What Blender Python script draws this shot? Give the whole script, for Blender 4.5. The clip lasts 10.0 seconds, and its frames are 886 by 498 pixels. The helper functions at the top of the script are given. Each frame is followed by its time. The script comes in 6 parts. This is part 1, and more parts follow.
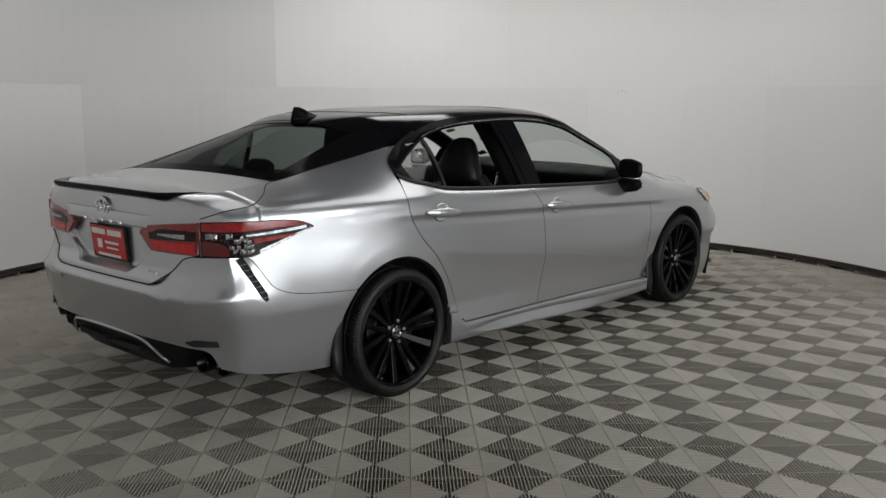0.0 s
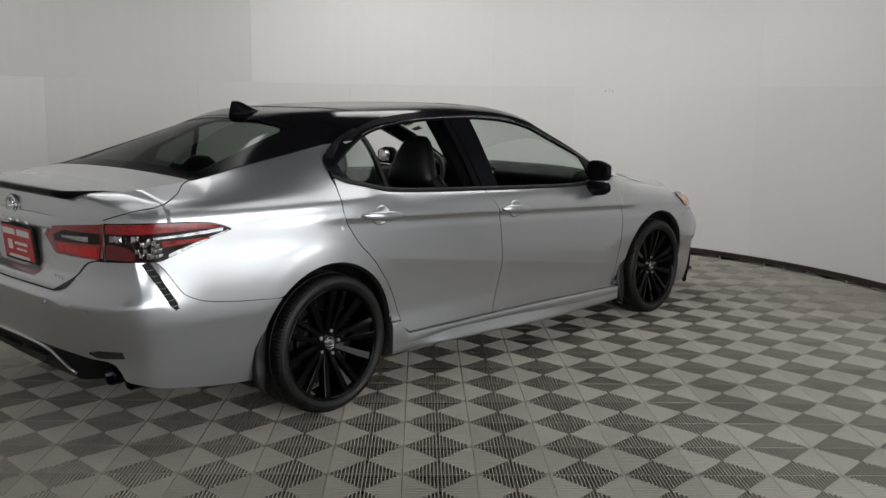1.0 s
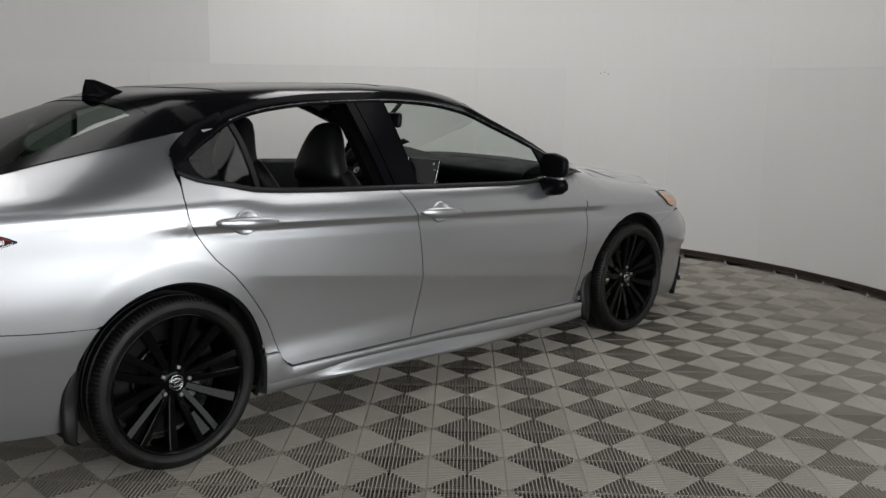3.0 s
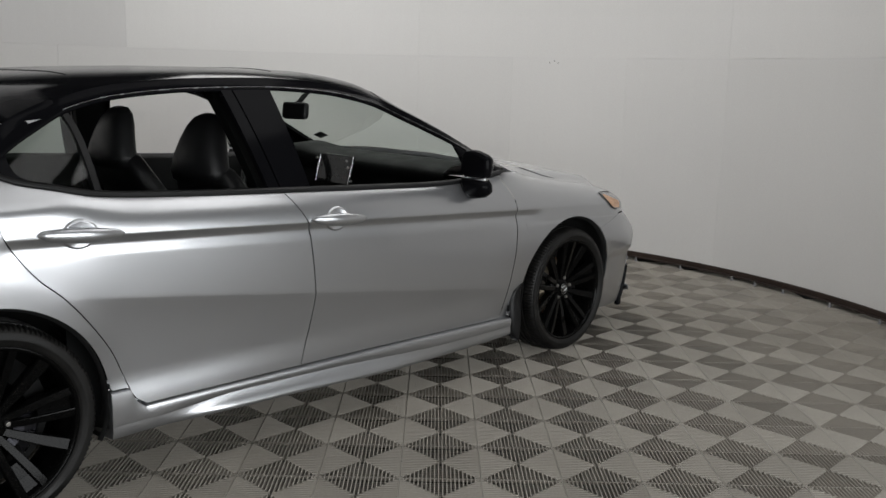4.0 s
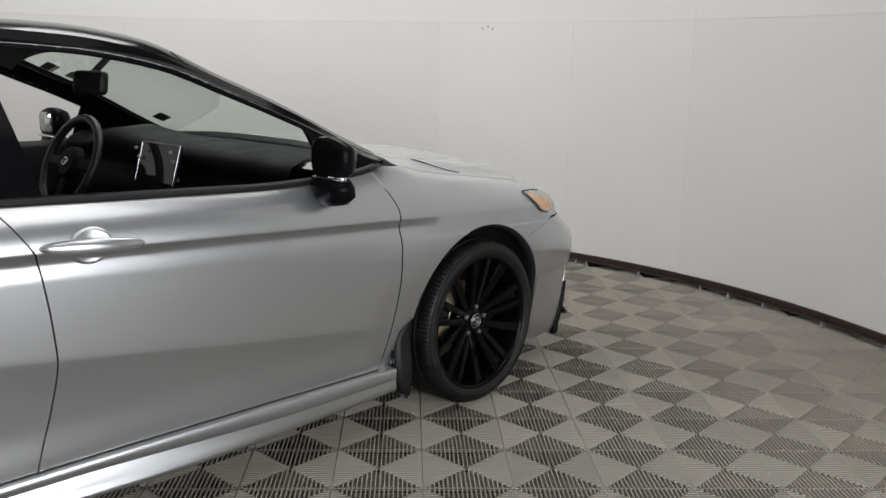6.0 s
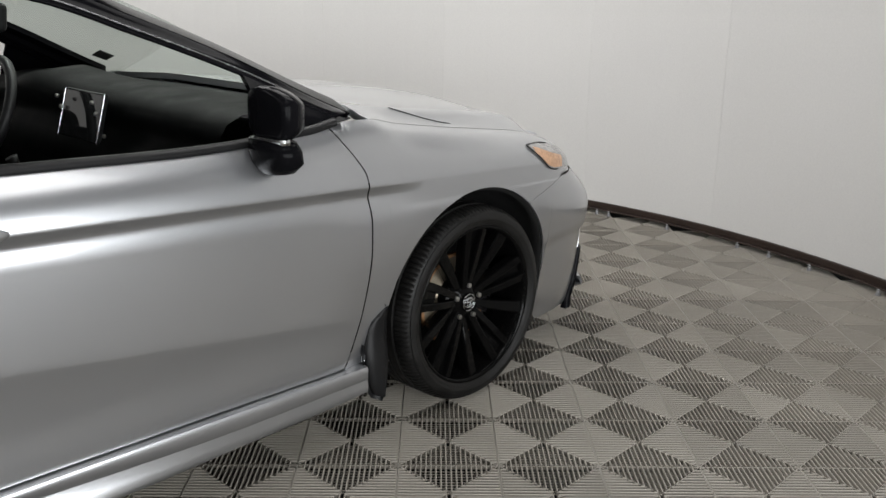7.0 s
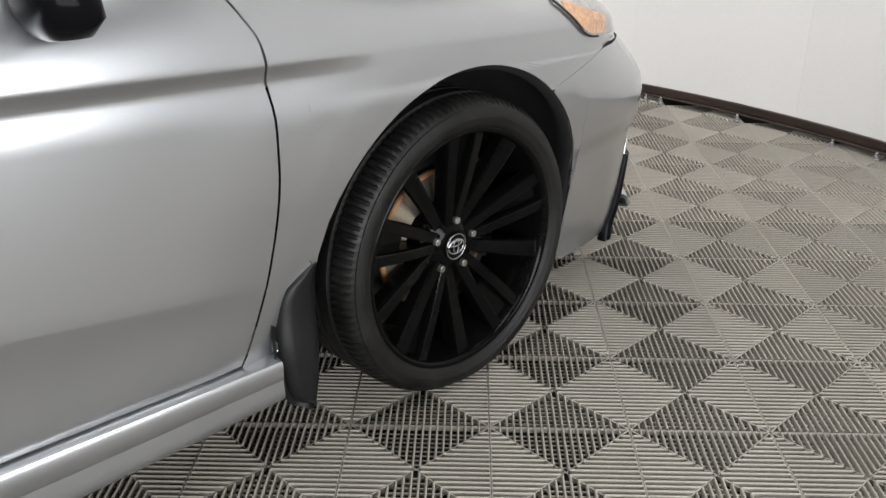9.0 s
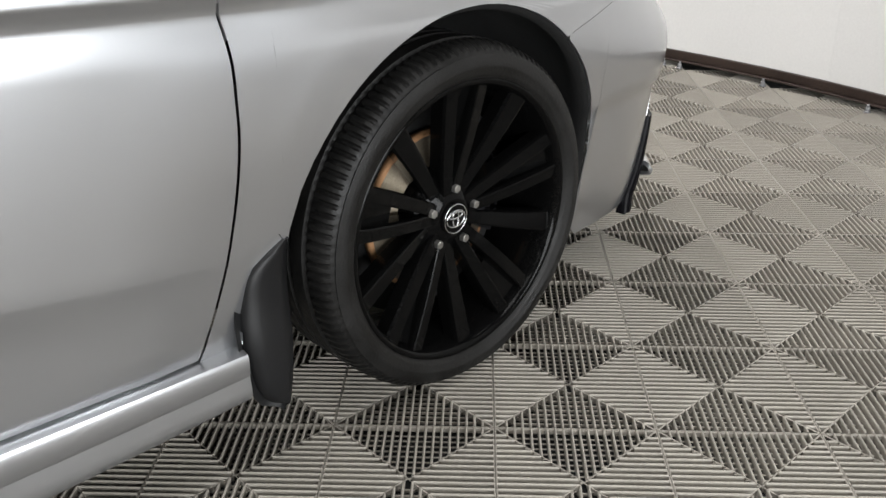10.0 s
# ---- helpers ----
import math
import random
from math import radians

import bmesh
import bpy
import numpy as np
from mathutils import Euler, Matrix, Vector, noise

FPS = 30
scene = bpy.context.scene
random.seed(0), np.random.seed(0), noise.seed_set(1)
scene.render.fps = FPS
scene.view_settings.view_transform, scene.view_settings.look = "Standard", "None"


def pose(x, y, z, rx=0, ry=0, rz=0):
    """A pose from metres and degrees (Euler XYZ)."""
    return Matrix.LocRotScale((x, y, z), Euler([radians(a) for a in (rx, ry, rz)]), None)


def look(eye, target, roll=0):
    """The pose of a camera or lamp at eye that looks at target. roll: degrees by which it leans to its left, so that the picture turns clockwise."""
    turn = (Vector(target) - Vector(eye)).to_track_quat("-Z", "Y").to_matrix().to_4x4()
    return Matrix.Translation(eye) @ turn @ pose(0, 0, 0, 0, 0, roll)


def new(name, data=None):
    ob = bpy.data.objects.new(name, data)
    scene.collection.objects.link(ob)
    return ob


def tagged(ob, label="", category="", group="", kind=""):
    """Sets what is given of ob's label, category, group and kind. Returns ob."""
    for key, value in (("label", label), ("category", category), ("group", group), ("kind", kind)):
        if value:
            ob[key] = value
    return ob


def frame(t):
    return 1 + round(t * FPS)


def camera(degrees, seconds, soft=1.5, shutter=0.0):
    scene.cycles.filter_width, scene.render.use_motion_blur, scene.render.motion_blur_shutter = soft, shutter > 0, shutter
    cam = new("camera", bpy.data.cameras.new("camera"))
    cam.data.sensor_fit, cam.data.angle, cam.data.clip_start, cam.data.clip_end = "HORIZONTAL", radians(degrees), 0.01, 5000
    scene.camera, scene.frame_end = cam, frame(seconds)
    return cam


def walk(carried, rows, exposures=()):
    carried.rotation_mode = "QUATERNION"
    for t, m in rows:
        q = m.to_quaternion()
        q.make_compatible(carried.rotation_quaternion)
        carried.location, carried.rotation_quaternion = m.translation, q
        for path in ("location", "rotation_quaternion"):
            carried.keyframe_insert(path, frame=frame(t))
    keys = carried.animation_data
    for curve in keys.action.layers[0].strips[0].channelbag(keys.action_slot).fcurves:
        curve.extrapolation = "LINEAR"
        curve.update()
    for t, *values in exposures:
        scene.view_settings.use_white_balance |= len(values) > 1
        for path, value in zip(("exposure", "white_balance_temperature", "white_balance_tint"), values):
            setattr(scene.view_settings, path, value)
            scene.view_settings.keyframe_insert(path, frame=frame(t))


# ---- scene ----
cam = camera(52.1, 10.0)
PATH = [
    (0, (-4.4611, -3.8881, 1.4278), (-2.9910, -2.5712, 1.1042), 0.15),
    (0.5, (-4.2568, -3.9370, 1.4278), (-2.7925, -2.6098, 1.1207), 0.63),
    (1, (-4.0046, -3.9393, 1.4148), (-2.5548, -2.6008, 1.0885), 0.80),
    (1.5, (-3.7720, -3.9336, 1.4113), (-2.3379, -2.5829, 1.0663), 0.87),
    (2, (-3.4869, -3.9256, 1.4050), (-2.0709, -2.5597, 1.0456), 0.93),
    (2.2, (-3.3799, -3.9202, 1.3948), (-1.9704, -2.5448, 1.0459), 0.80),
    (3.3, (-2.7772, -3.7000, 1.3804), (-1.4023, -2.2926, 1.0212), 0.94),
    (3.5, (-2.6616, -3.6633, 1.3718), (-1.2891, -2.2548, 1.0082), 0.97),
    (4, (-2.3366, -3.5619, 1.3735), (-0.9132, -2.2069, 1.0020), 1.46),
    (4.5, (-2.0476, -3.4564, 1.3677), (-0.6189, -2.1052, 1.0026), 1.92),
    (5, (-1.7332, -3.3046, 1.3552), (-0.3287, -1.9341, 0.9692), 1.77),
    (5.5, (-1.4651, -3.1710, 1.3292), (-0.0224, -1.8458, 0.9261), 1.93),
    (5.7, (-1.3542, -3.1020, 1.2944), (0.1090, -1.7969, 0.8994), 1.37),
    (6.8, (-0.7457, -2.7785, 1.3153), (0.6586, -1.4547, 0.7906), 0.63),
    (7, (-0.6419, -2.7007, 1.3060), (0.7480, -1.3782, 0.7411), 0.66),
    (7.5, (-0.3655, -2.5203, 1.2798), (1.0202, -1.2206, 0.6549), 0.31),
    (8, (-0.1519, -2.3763, 1.2201), (1.1941, -1.0660, 0.5334), 1.32),
    (8.5, (0.0364, -2.2155, 1.1486), (1.3451, -0.8902, 0.4199), 0.78),
    (9, (0.1835, -2.0887, 1.0781), (1.4582, -0.7776, 0.2682), 0.14),
    (9.5, (0.2885, -1.9968, 1.0127), (1.5572, -0.6983, 0.1735), 0.14),
    (10, (0.3587, -1.9347, 0.9651), (1.6071, -0.6263, 0.1109), -0.20),
]
EXPOSURES = [(0.0, 0.10), (2.0, 0.05), (4.5, 0.0), (5.5, 0.26), (6.8, 0.52), (7.5, 0.64), (9.0, 1.08), (10.0, 1.17)]
walk(cam, [(t, look(eye, target, roll)) for t, eye, target, roll in PATH], EXPOSURES)

# ---- light: one wide softbox hung over the turntable, lit room outside ----
world = bpy.data.worlds.new("world")
scene.world = world
world.use_nodes = True
world.node_tree.nodes["Background"].inputs[0].default_value = (0.6, 0.62, 0.65, 1)
world.node_tree.nodes["Background"].inputs[1].default_value = 0.02


def area_lamp(name, eye, target, sx, sy, watts, colour=(1, 1, 1)):
    d = bpy.data.lights.new(name, "AREA")
    d.shape, d.size, d.size_y, d.energy, d.color = "RECTANGLE", sx, sy, watts, colour
    ob = new(name, d)
    ob.matrix_world = look(eye, target)
    return ob


LAMP_Z = 3.05
LAMP_RING = [(-65, 2.2, 10), (225, 3.2, 2), (262, 2.2, 5), (-15, 2.1, 15), (18, 2.1, 15), (50, 2.2, 25), (128, 2.3, 13), (160, 2.1, 5), (196, 2.6, 4)]
for ang, rad, watts in LAMP_RING:
    at = Vector((rad * math.cos(radians(ang)), rad * math.sin(radians(ang)), LAMP_Z))
    lamp = area_lamp("panel_light", at, at - Vector((0, 0, 1)), 1.96, 1.06, watts, (1.0, 0.99, 0.98))
    lamp.matrix_world = Matrix.Translation(at) @ pose(0, 0, 0, 0, 0, ang)
# wide unseen fill lamp, added behind the camera to light car side and floor
FILL_X0, FILL_X1, FILL_TOP, FILL_Y = -5.8, 2.6, 2.4, -6.5
area_lamp("fill_light", ((FILL_X0 + FILL_X1) / 2, FILL_Y, FILL_TOP / 2 + 0.05), ((FILL_X0 + FILL_X1) / 2, 0, FILL_TOP / 2 + 0.05), FILL_X1 - FILL_X0 - 0.1, FILL_TOP - 0.15, 260, (0.96, 0.985, 1.0))

# ---- materials ----
def nodes_of(name):
    m = bpy.data.materials.new(name)
    m.use_nodes = True
    t = m.node_tree
    return m, t, t.nodes["Principled BSDF"]


def material(name, colour, rough=0.5, metal=0.0, vary=0.1, scale=8.0, bump=0.0, bump_scale=60.0, coat=0.0, rough_vary=0.08, spec=0.5, each=0.0):
    """A surface with two scales of variation in colour and gloss, and fine relief."""
    m, t, b = nodes_of(name)
    co = t.nodes.new("ShaderNodeTexCoord")
    big = t.nodes.new("ShaderNodeTexNoise")
    big.inputs["Scale"].default_value, big.inputs["Detail"].default_value = scale, 5
    fine = t.nodes.new("ShaderNodeTexNoise")
    fine.inputs["Scale"].default_value, fine.inputs["Detail"].default_value = bump_scale, 4
    for n in (big, fine):
        t.links.new(co.outputs["Object"], n.inputs["Vector"])
    mixf = t.nodes.new("ShaderNodeMath")
    mixf.operation = "ADD"
    t.links.new(big.outputs["Fac"], mixf.inputs[0])
    t.links.new(fine.outputs["Fac"], mixf.inputs[1])
    ramp = t.nodes.new("ShaderNodeMapRange")
    ramp.inputs["From Min"].default_value, ramp.inputs["From Max"].default_value = 0.7, 1.3
    ramp.inputs["To Min"].default_value, ramp.inputs["To Max"].default_value = 1 - vary, 1 + vary
    t.links.new(mixf.outputs[0], ramp.inputs["Value"])
    mul = t.nodes.new("ShaderNodeVectorMath")
    mul.operation = "SCALE"
    mul.inputs[0].default_value = colour
    t.links.new(ramp.outputs[0], mul.inputs["Scale"])
    tint = mul.outputs[0]
    if each:
        info = t.nodes.new("ShaderNodeObjectInfo")
        er = t.nodes.new("ShaderNodeMapRange")
        er.inputs["To Min"].default_value, er.inputs["To Max"].default_value = 1 - each, 1 + each
        t.links.new(info.outputs["Random"], er.inputs["Value"])
        m3 = t.nodes.new("ShaderNodeVectorMath")
        m3.operation = "SCALE"
        t.links.new(tint, m3.inputs[0])
        t.links.new(er.outputs[0], m3.inputs["Scale"])
        tint = m3.outputs[0]
    t.links.new(tint, b.inputs["Base Color"])
    rr = t.nodes.new("ShaderNodeMapRange")
    rr.inputs["From Min"].default_value, rr.inputs["From Max"].default_value = 0.3, 0.7
    rr.inputs["To Min"].default_value, rr.inputs["To Max"].default_value = max(0.0, rough - rough_vary), min(1.0, rough + rough_vary)
    t.links.new(big.outputs["Fac"], rr.inputs["Value"])
    t.links.new(rr.outputs[0], b.inputs["Roughness"])
    b.inputs["Metallic"].default_value = metal
    b.inputs["Coat Weight"].default_value = coat
    b.inputs["Coat Roughness"].default_value = 0.04
    b.inputs["Specular IOR Level"].default_value = spec
    if bump:
        bp = t.nodes.new("ShaderNodeBump")
        bp.inputs["Strength"].default_value, bp.inputs["Distance"].default_value = bump, 0.002
        t.links.new(fine.outputs["Fac"], bp.inputs["Height"])
        t.links.new(bp.outputs[0], b.inputs["Normal"])
    return m


def glass(name, tint, rough=0.0):
    """A thin tinted pane: what passes is tinted, what reflects is gloss."""
    m, t, b = nodes_of(name)
    t.nodes.remove(b)
    tr = t.nodes.new("ShaderNodeBsdfTransparent")
    tr.inputs[0].default_value = (*tint, 1)
    gl = t.nodes.new("ShaderNodeBsdfGlossy")
    gl.inputs["Roughness"].default_value = rough
    lw = t.nodes.new("ShaderNodeLayerWeight")
    lw.inputs["Blend"].default_value = 0.5
    pw = t.nodes.new("ShaderNodeMath")
    pw.operation = "POWER"
    pw.inputs[1].default_value = 4.0
    t.links.new(lw.outputs["Facing"], pw.inputs[0])
    fr = t.nodes.new("ShaderNodeMapRange")
    fr.inputs["To Min"].default_value, fr.inputs["To Max"].default_value = 0.045, 0.6
    t.links.new(pw.outputs[0], fr.inputs["Value"])
    mx = t.nodes.new("ShaderNodeMixShader")
    t.links.new(fr.outputs[0], mx.inputs[0])
    t.links.new(tr.outputs[0], mx.inputs[1])
    t.links.new(gl.outputs[0], mx.inputs[2])
    t.links.new(mx.outputs[0], t.nodes["Material Output"].inputs[0])
    return m


def tile_plastic():
    """Grey moulded plastic, scuffed tile by tile, with brownish foot dirt in wide patches."""
    m = material("grey_floor_tile_plastic", (0.38, 0.354, 0.312), 0.40, 0.0, 0.14, 2.2, 0.05, 240.0, 0.0, rough_vary=0.07, spec=0.3, each=0.10)
    t = m.node_tree
    b = t.nodes["Principled BSDF"]
    geo = t.nodes.new("ShaderNodeNewGeometry")
    dirt = t.nodes.new("ShaderNodeTexNoise")
    dirt.inputs["Scale"].default_value, dirt.inputs["Detail"].default_value = 0.55, 6
    t.links.new(geo.outputs["Position"], dirt.inputs["Vector"])
    fac = t.nodes.new("ShaderNodeMapRange")
    fac.inputs["From Min"].default_value, fac.inputs["From Max"].default_value = 0.32, 0.70
    fac.inputs["To Min"].default_value, fac.inputs["To Max"].default_value = 0.0, 0.9
    t.links.new(dirt.outputs["Fac"], fac.inputs["Value"])
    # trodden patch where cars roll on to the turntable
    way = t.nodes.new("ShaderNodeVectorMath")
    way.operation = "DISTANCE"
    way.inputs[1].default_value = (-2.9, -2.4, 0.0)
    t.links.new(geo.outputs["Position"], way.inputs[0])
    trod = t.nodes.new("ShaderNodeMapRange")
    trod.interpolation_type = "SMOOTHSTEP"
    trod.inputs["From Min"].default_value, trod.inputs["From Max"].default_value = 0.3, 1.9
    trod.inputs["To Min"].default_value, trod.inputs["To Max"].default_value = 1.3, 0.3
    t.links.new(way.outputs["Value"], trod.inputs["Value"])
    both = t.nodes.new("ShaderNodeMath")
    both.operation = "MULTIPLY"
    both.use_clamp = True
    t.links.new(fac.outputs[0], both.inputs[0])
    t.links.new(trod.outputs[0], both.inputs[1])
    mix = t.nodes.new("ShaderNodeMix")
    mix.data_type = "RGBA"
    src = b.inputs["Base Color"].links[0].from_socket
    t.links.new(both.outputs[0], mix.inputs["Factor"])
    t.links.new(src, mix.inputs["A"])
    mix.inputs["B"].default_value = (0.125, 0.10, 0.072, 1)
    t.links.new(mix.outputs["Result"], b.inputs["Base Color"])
    return m


PAINT = material("silver_metallic_paint", (0.54, 0.55, 0.57), 0.29, 0.9, 0.012, 3.0, 0.0, 900.0, 1.0, 0.0)
BLACK_PAINT = material("gloss_black_paint", (0.005, 0.005, 0.006), 0.12, 0.0, 0.1, 3.0, 0.0, 300.0, 0.0, 0.03, 0.045)
BLACK_TRIM = material("satin_black_trim", (0.009, 0.009, 0.0095), 0.45, 0.0, 0.15, 6.0, 0.05, 300.0, spec=0.25)
SEAL = material("rubber_seal", (0.008, 0.008, 0.008), 0.7, 0.0, 0.15, 6.0, 0.05, 300.0)
RUBBER = material("tyre_rubber", (0.0095, 0.0092, 0.0088), 0.46, 0.0, 0.5, 14.0, 0.4, 260.0, rough_vary=0.16, spec=0.25)
RIM_BLACK = material("gloss_black_alloy", (0.003, 0.003, 0.003), 0.09, 0.0, 0.1, 6.0, 0.0, 200.0, 0.0, 0.04, 0.11)
CHROME = material("chrome", (0.75, 0.76, 0.78), 0.14, 1.0, 0.04, 20.0)
STEEL = material("worn_steel", (0.36, 0.35, 0.33), 0.38, 0.9, 0.25, 25.0, 0.1, 300.0)
DISC_IRON = material("brake_disc_iron", (0.33, 0.28, 0.21), 0.38, 0.8, 0.2, 14.0, 0.1, 300.0)
DISC_RUST = material("rusty_disc_edge", (0.32, 0.17, 0.08), 0.6, 0.4, 0.25, 30.0, 0.2, 300.0)
LEATHER = material("black_leather", (0.014, 0.014, 0.015), 0.42, 0.0, 0.2, 7.0, 0.35, 380.0)
DASH = material("dark_dash_plastic", (0.0035, 0.004, 0.004), 0.6, 0.0, 0.15, 8.0, 0.2, 500.0, spec=0.15)
HEAD_CLEAR = material("clear_headlamp_lens", (0.45, 0.44, 0.43), 0.2, 0.6, 0.25, 30.0, 0.0, 90.0, 0.5)
HEADLINER = material("headliner_cloth", (0.05, 0.05, 0.05), 0.9, 0.0, 0.1, 20.0, 0.2, 600.0)
SCREEN = material("screen_glass", (0.02, 0.021, 0.022), 0.08, 0.0, 0.05, 5.0)
LINER = material("wheel_arch_liner", (0.008, 0.008, 0.008), 0.85, 0.0, 0.3, 12.0, 0.4, 150.0)
LAMP_RED = material("red_lamp_lens", (0.24, 0.004, 0.005), 0.12, 0.0, 0.45, 26.0, 0.0, 90.0, 0.6, spec=0.5)
RED_BRIGHT = material("bright_red_lens", (0.55, 0.010, 0.008), 0.2, 0.0, 0.3, 30.0, 0.0, 90.0, 0.1)
LAMP_DEEP = material("deep_red_lens", (0.10, 0.005, 0.005), 0.1, 0.0, 0.25, 22.0, 0.0, 90.0, 0.4)
LAMP_DARK = material("smoked_lamp_lens", (0.012, 0.004, 0.004), 0.12, 0.0, 0.3, 25.0, 0.0, 90.0, 0.1, spec=0.25)
LAMP_CLEAR = material("clear_lamp_chrome", (0.42, 0.42, 0.43), 0.22, 1.0, 0.3, 30.0)
FACET = material("cut_clear_lens", (0.80, 0.80, 0.82), 0.10, 1.0, 0.25, 40.0)
DARK_CHROME = material("dark_chrome_line", (0.22, 0.22, 0.23), 0.25, 1.0, 0.15, 20.0)
TIP_STEEL = material("dark_chrome_tip", (0.035, 0.035, 0.04), 0.3, 1.0, 0.3, 20.0)
SENSOR = material("painted_sensor_cap", (0.30, 0.30, 0.31), 0.35, 0.5, 0.1, 20.0)
AMBER = material("amber_lamp_reflector", (0.56, 0.32, 0.18), 0.18, 0.2, 0.3, 40.0, 0.2, 120.0, 1.0)
RED_SIGN = material("red_card", (0.55, 0.012, 0.012), 0.35, 0.0, 0.05, 10.0)
WHITE_INK = material("white_ink", (0.8, 0.78, 0.76), 0.5, 0.0, 0.04, 10.0)
GLASS_TINT = glass("tinted_glass", (0.46, 0.53, 0.49))
GLASS_REAR = glass("dark_tinted_glass", (0.20, 0.24, 0.215))
GLASS_CLEAR = glass("clear_glass", (0.74, 0.80, 0.76))
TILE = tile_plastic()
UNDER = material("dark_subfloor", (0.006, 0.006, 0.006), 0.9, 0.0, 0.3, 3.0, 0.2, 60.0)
# darker copy of the booth white: shade of the upper left panels, as colour
WALL_SHADED = material("shaded_booth_panel", (0.645, 0.635, 0.625), 0.62, 0.0, 0.035, 0.9, 0.04, 120.0, each=0.02)
WALL = material("white_booth_panel", (0.70, 0.69, 0.675), 0.62, 0.0, 0.035, 0.9, 0.04, 120.0, each=0.045)
RAIL = material("dark_brown_steel_rail", (0.034, 0.021, 0.016), 0.5, 0.2, 0.3, 6.0, 0.1, 120.0)
CEIL = material("dark_ceiling", (0.10, 0.10, 0.10), 0.9, 0.0, 0.1, 1.0)
CONCRETE = material("concrete_floor", (0.48, 0.47, 0.45), 0.7, 0.0, 0.12, 1.3, 0.2, 60.0)
ROOM = material("pale_room_wall", (0.66, 0.65, 0.63), 0.8, 0.0, 0.08, 1.0, 0.1, 60.0)
FABRIC = material("softbox_fabric", (0.8, 0.8, 0.8), 0.9, 0.0, 0.02, 2.0)


# ---- mesh tools ----
def pchip(*pts):
    """A smooth curve through points that overshoots nowhere."""
    xs, ys = np.array([p[0] for p in pts], float), np.array([p[1] for p in pts], float)
    h, d = np.diff(xs), np.diff(ys) / np.diff(xs)
    s = np.zeros(len(xs))
    for i in range(1, len(xs) - 1):
        if d[i - 1] * d[i] > 0:
            w1, w2 = 2 * h[i] + h[i - 1], h[i] + 2 * h[i - 1]
            s[i] = (w1 + w2) / (w1 / d[i - 1] + w2 / d[i])
    s[0], s[-1] = d[0], d[-1]

    def f(x):
        x = min(max(float(x), xs[0]), xs[-1])
        i = min(max(int(np.searchsorted(xs, x)) - 1, 0), len(h) - 1)
        t = (x - xs[i]) / h[i]
        return float(ys[i] * (1 + 2 * t) * (1 - t) ** 2 + s[i] * h[i] * t * (1 - t) ** 2 + ys[i + 1] * t * t * (3 - 2 * t) + s[i + 1] * h[i] * t * t * (t - 1))
    return f


def smooth(a, b, x):
    t = min(max((x - a) / (b - a), 0.0), 1.0)
    return t * t * (3 - 2 * t)


def lerp(a, b, t):
    return a + (b - a) * t


def part(name, bm, mat, parent=None, label="", shade=True):
    me = bpy.data.meshes.new(name)
    bm.to_mesh(me)
    bm.free()
    for m in mat if isinstance(mat, (list, tuple)) else [mat]:
        me.materials.append(m)
    if shade:
        me.polygons.foreach_set("use_smooth", [True] * len(me.polygons))
    ob = new(name, me)
    if parent is not None:
        ob.parent = parent
    if label:
        tagged(ob, label)
    return ob


def add_grid(bm, P, skirt=0.0, core=None, flip=False, mat=0):
    """A grid of points as quads; its rim is folded in by skirt towards core, so that a panel has depth."""
    n, m = len(P), len(P[0])
    V = [[bm.verts.new(P[i][j]) for j in range(m)] for i in range(n)]
    for i in range(n - 1):
        for j in range(m - 1):
            q = [V[i][j], V[i + 1][j], V[i + 1][j + 1], V[i][j + 1]]
            try:
                f = bm.faces.new(q[::-1] if flip else q)
                f.material_index = mat
                f.smooth = True
            except ValueError:
                pass
    if skirt:
        core = Vector(core)
        ring = [(i, 0) for i in range(n)] + [(n - 1, j) for j in range(1, m)] + [(i, m - 1) for i in range(n - 2, -1, -1)] + [(0, j) for j in range(m - 2, 0, -1)]
        low = []
        for i, j in ring:
            a = Vector(P[min(i + 1, n - 1)][j]) - Vector(P[max(i - 1, 0)][j])
            b = Vector(P[i][min(j + 1, m - 1)]) - Vector(P[i][max(j - 1, 0)])
            nn = a.cross(b)
            nn = nn.normalized() if nn.length > 1e-12 else Vector((0, 0, 1))
            if nn.dot(core - Vector(P[i][j])) < 0:
                nn = -nn
            low.append(bm.verts.new(Vector(P[i][j]) + nn * skirt))
        for k in range(len(ring)):
            a, b = ring[k], ring[(k + 1) % len(ring)]
            try:
                f = bm.faces.new((V[a[0]][a[1]], V[b[0]][b[1]], low[(k + 1) % len(ring)], low[k]))
                f.material_index = mat
            except ValueError:
                continue
            e = bm.edges.get((V[a[0]][a[1]], V[b[0]][b[1]]))
            if e:
                e.smooth = False
    return V


def sheet(rows, side=1):
    return [[Vector((p[0], p[1] * side, p[2])) for p in r] for r in rows]


def add_box(bm, size, m=None, bevel=0.0, seg=2):
    r = bmesh.ops.create_cube(bm, size=1.0)
    bmesh.ops.scale(bm, vec=size, verts=r["verts"])
    if bevel:
        es = list({e for v in r["verts"] for e in v.link_edges})
        g = bmesh.ops.bevel(bm, geom=es, offset=bevel, segments=seg, affect="EDGES", profile=0.5)
        vs = list({v for f in g["faces"] for v in f.verts} | {v for v in r["verts"] if v.is_valid})
    else:
        vs = r["verts"]
    if m is not None:
        bmesh.ops.transform(bm, matrix=m, verts=vs)
    return vs


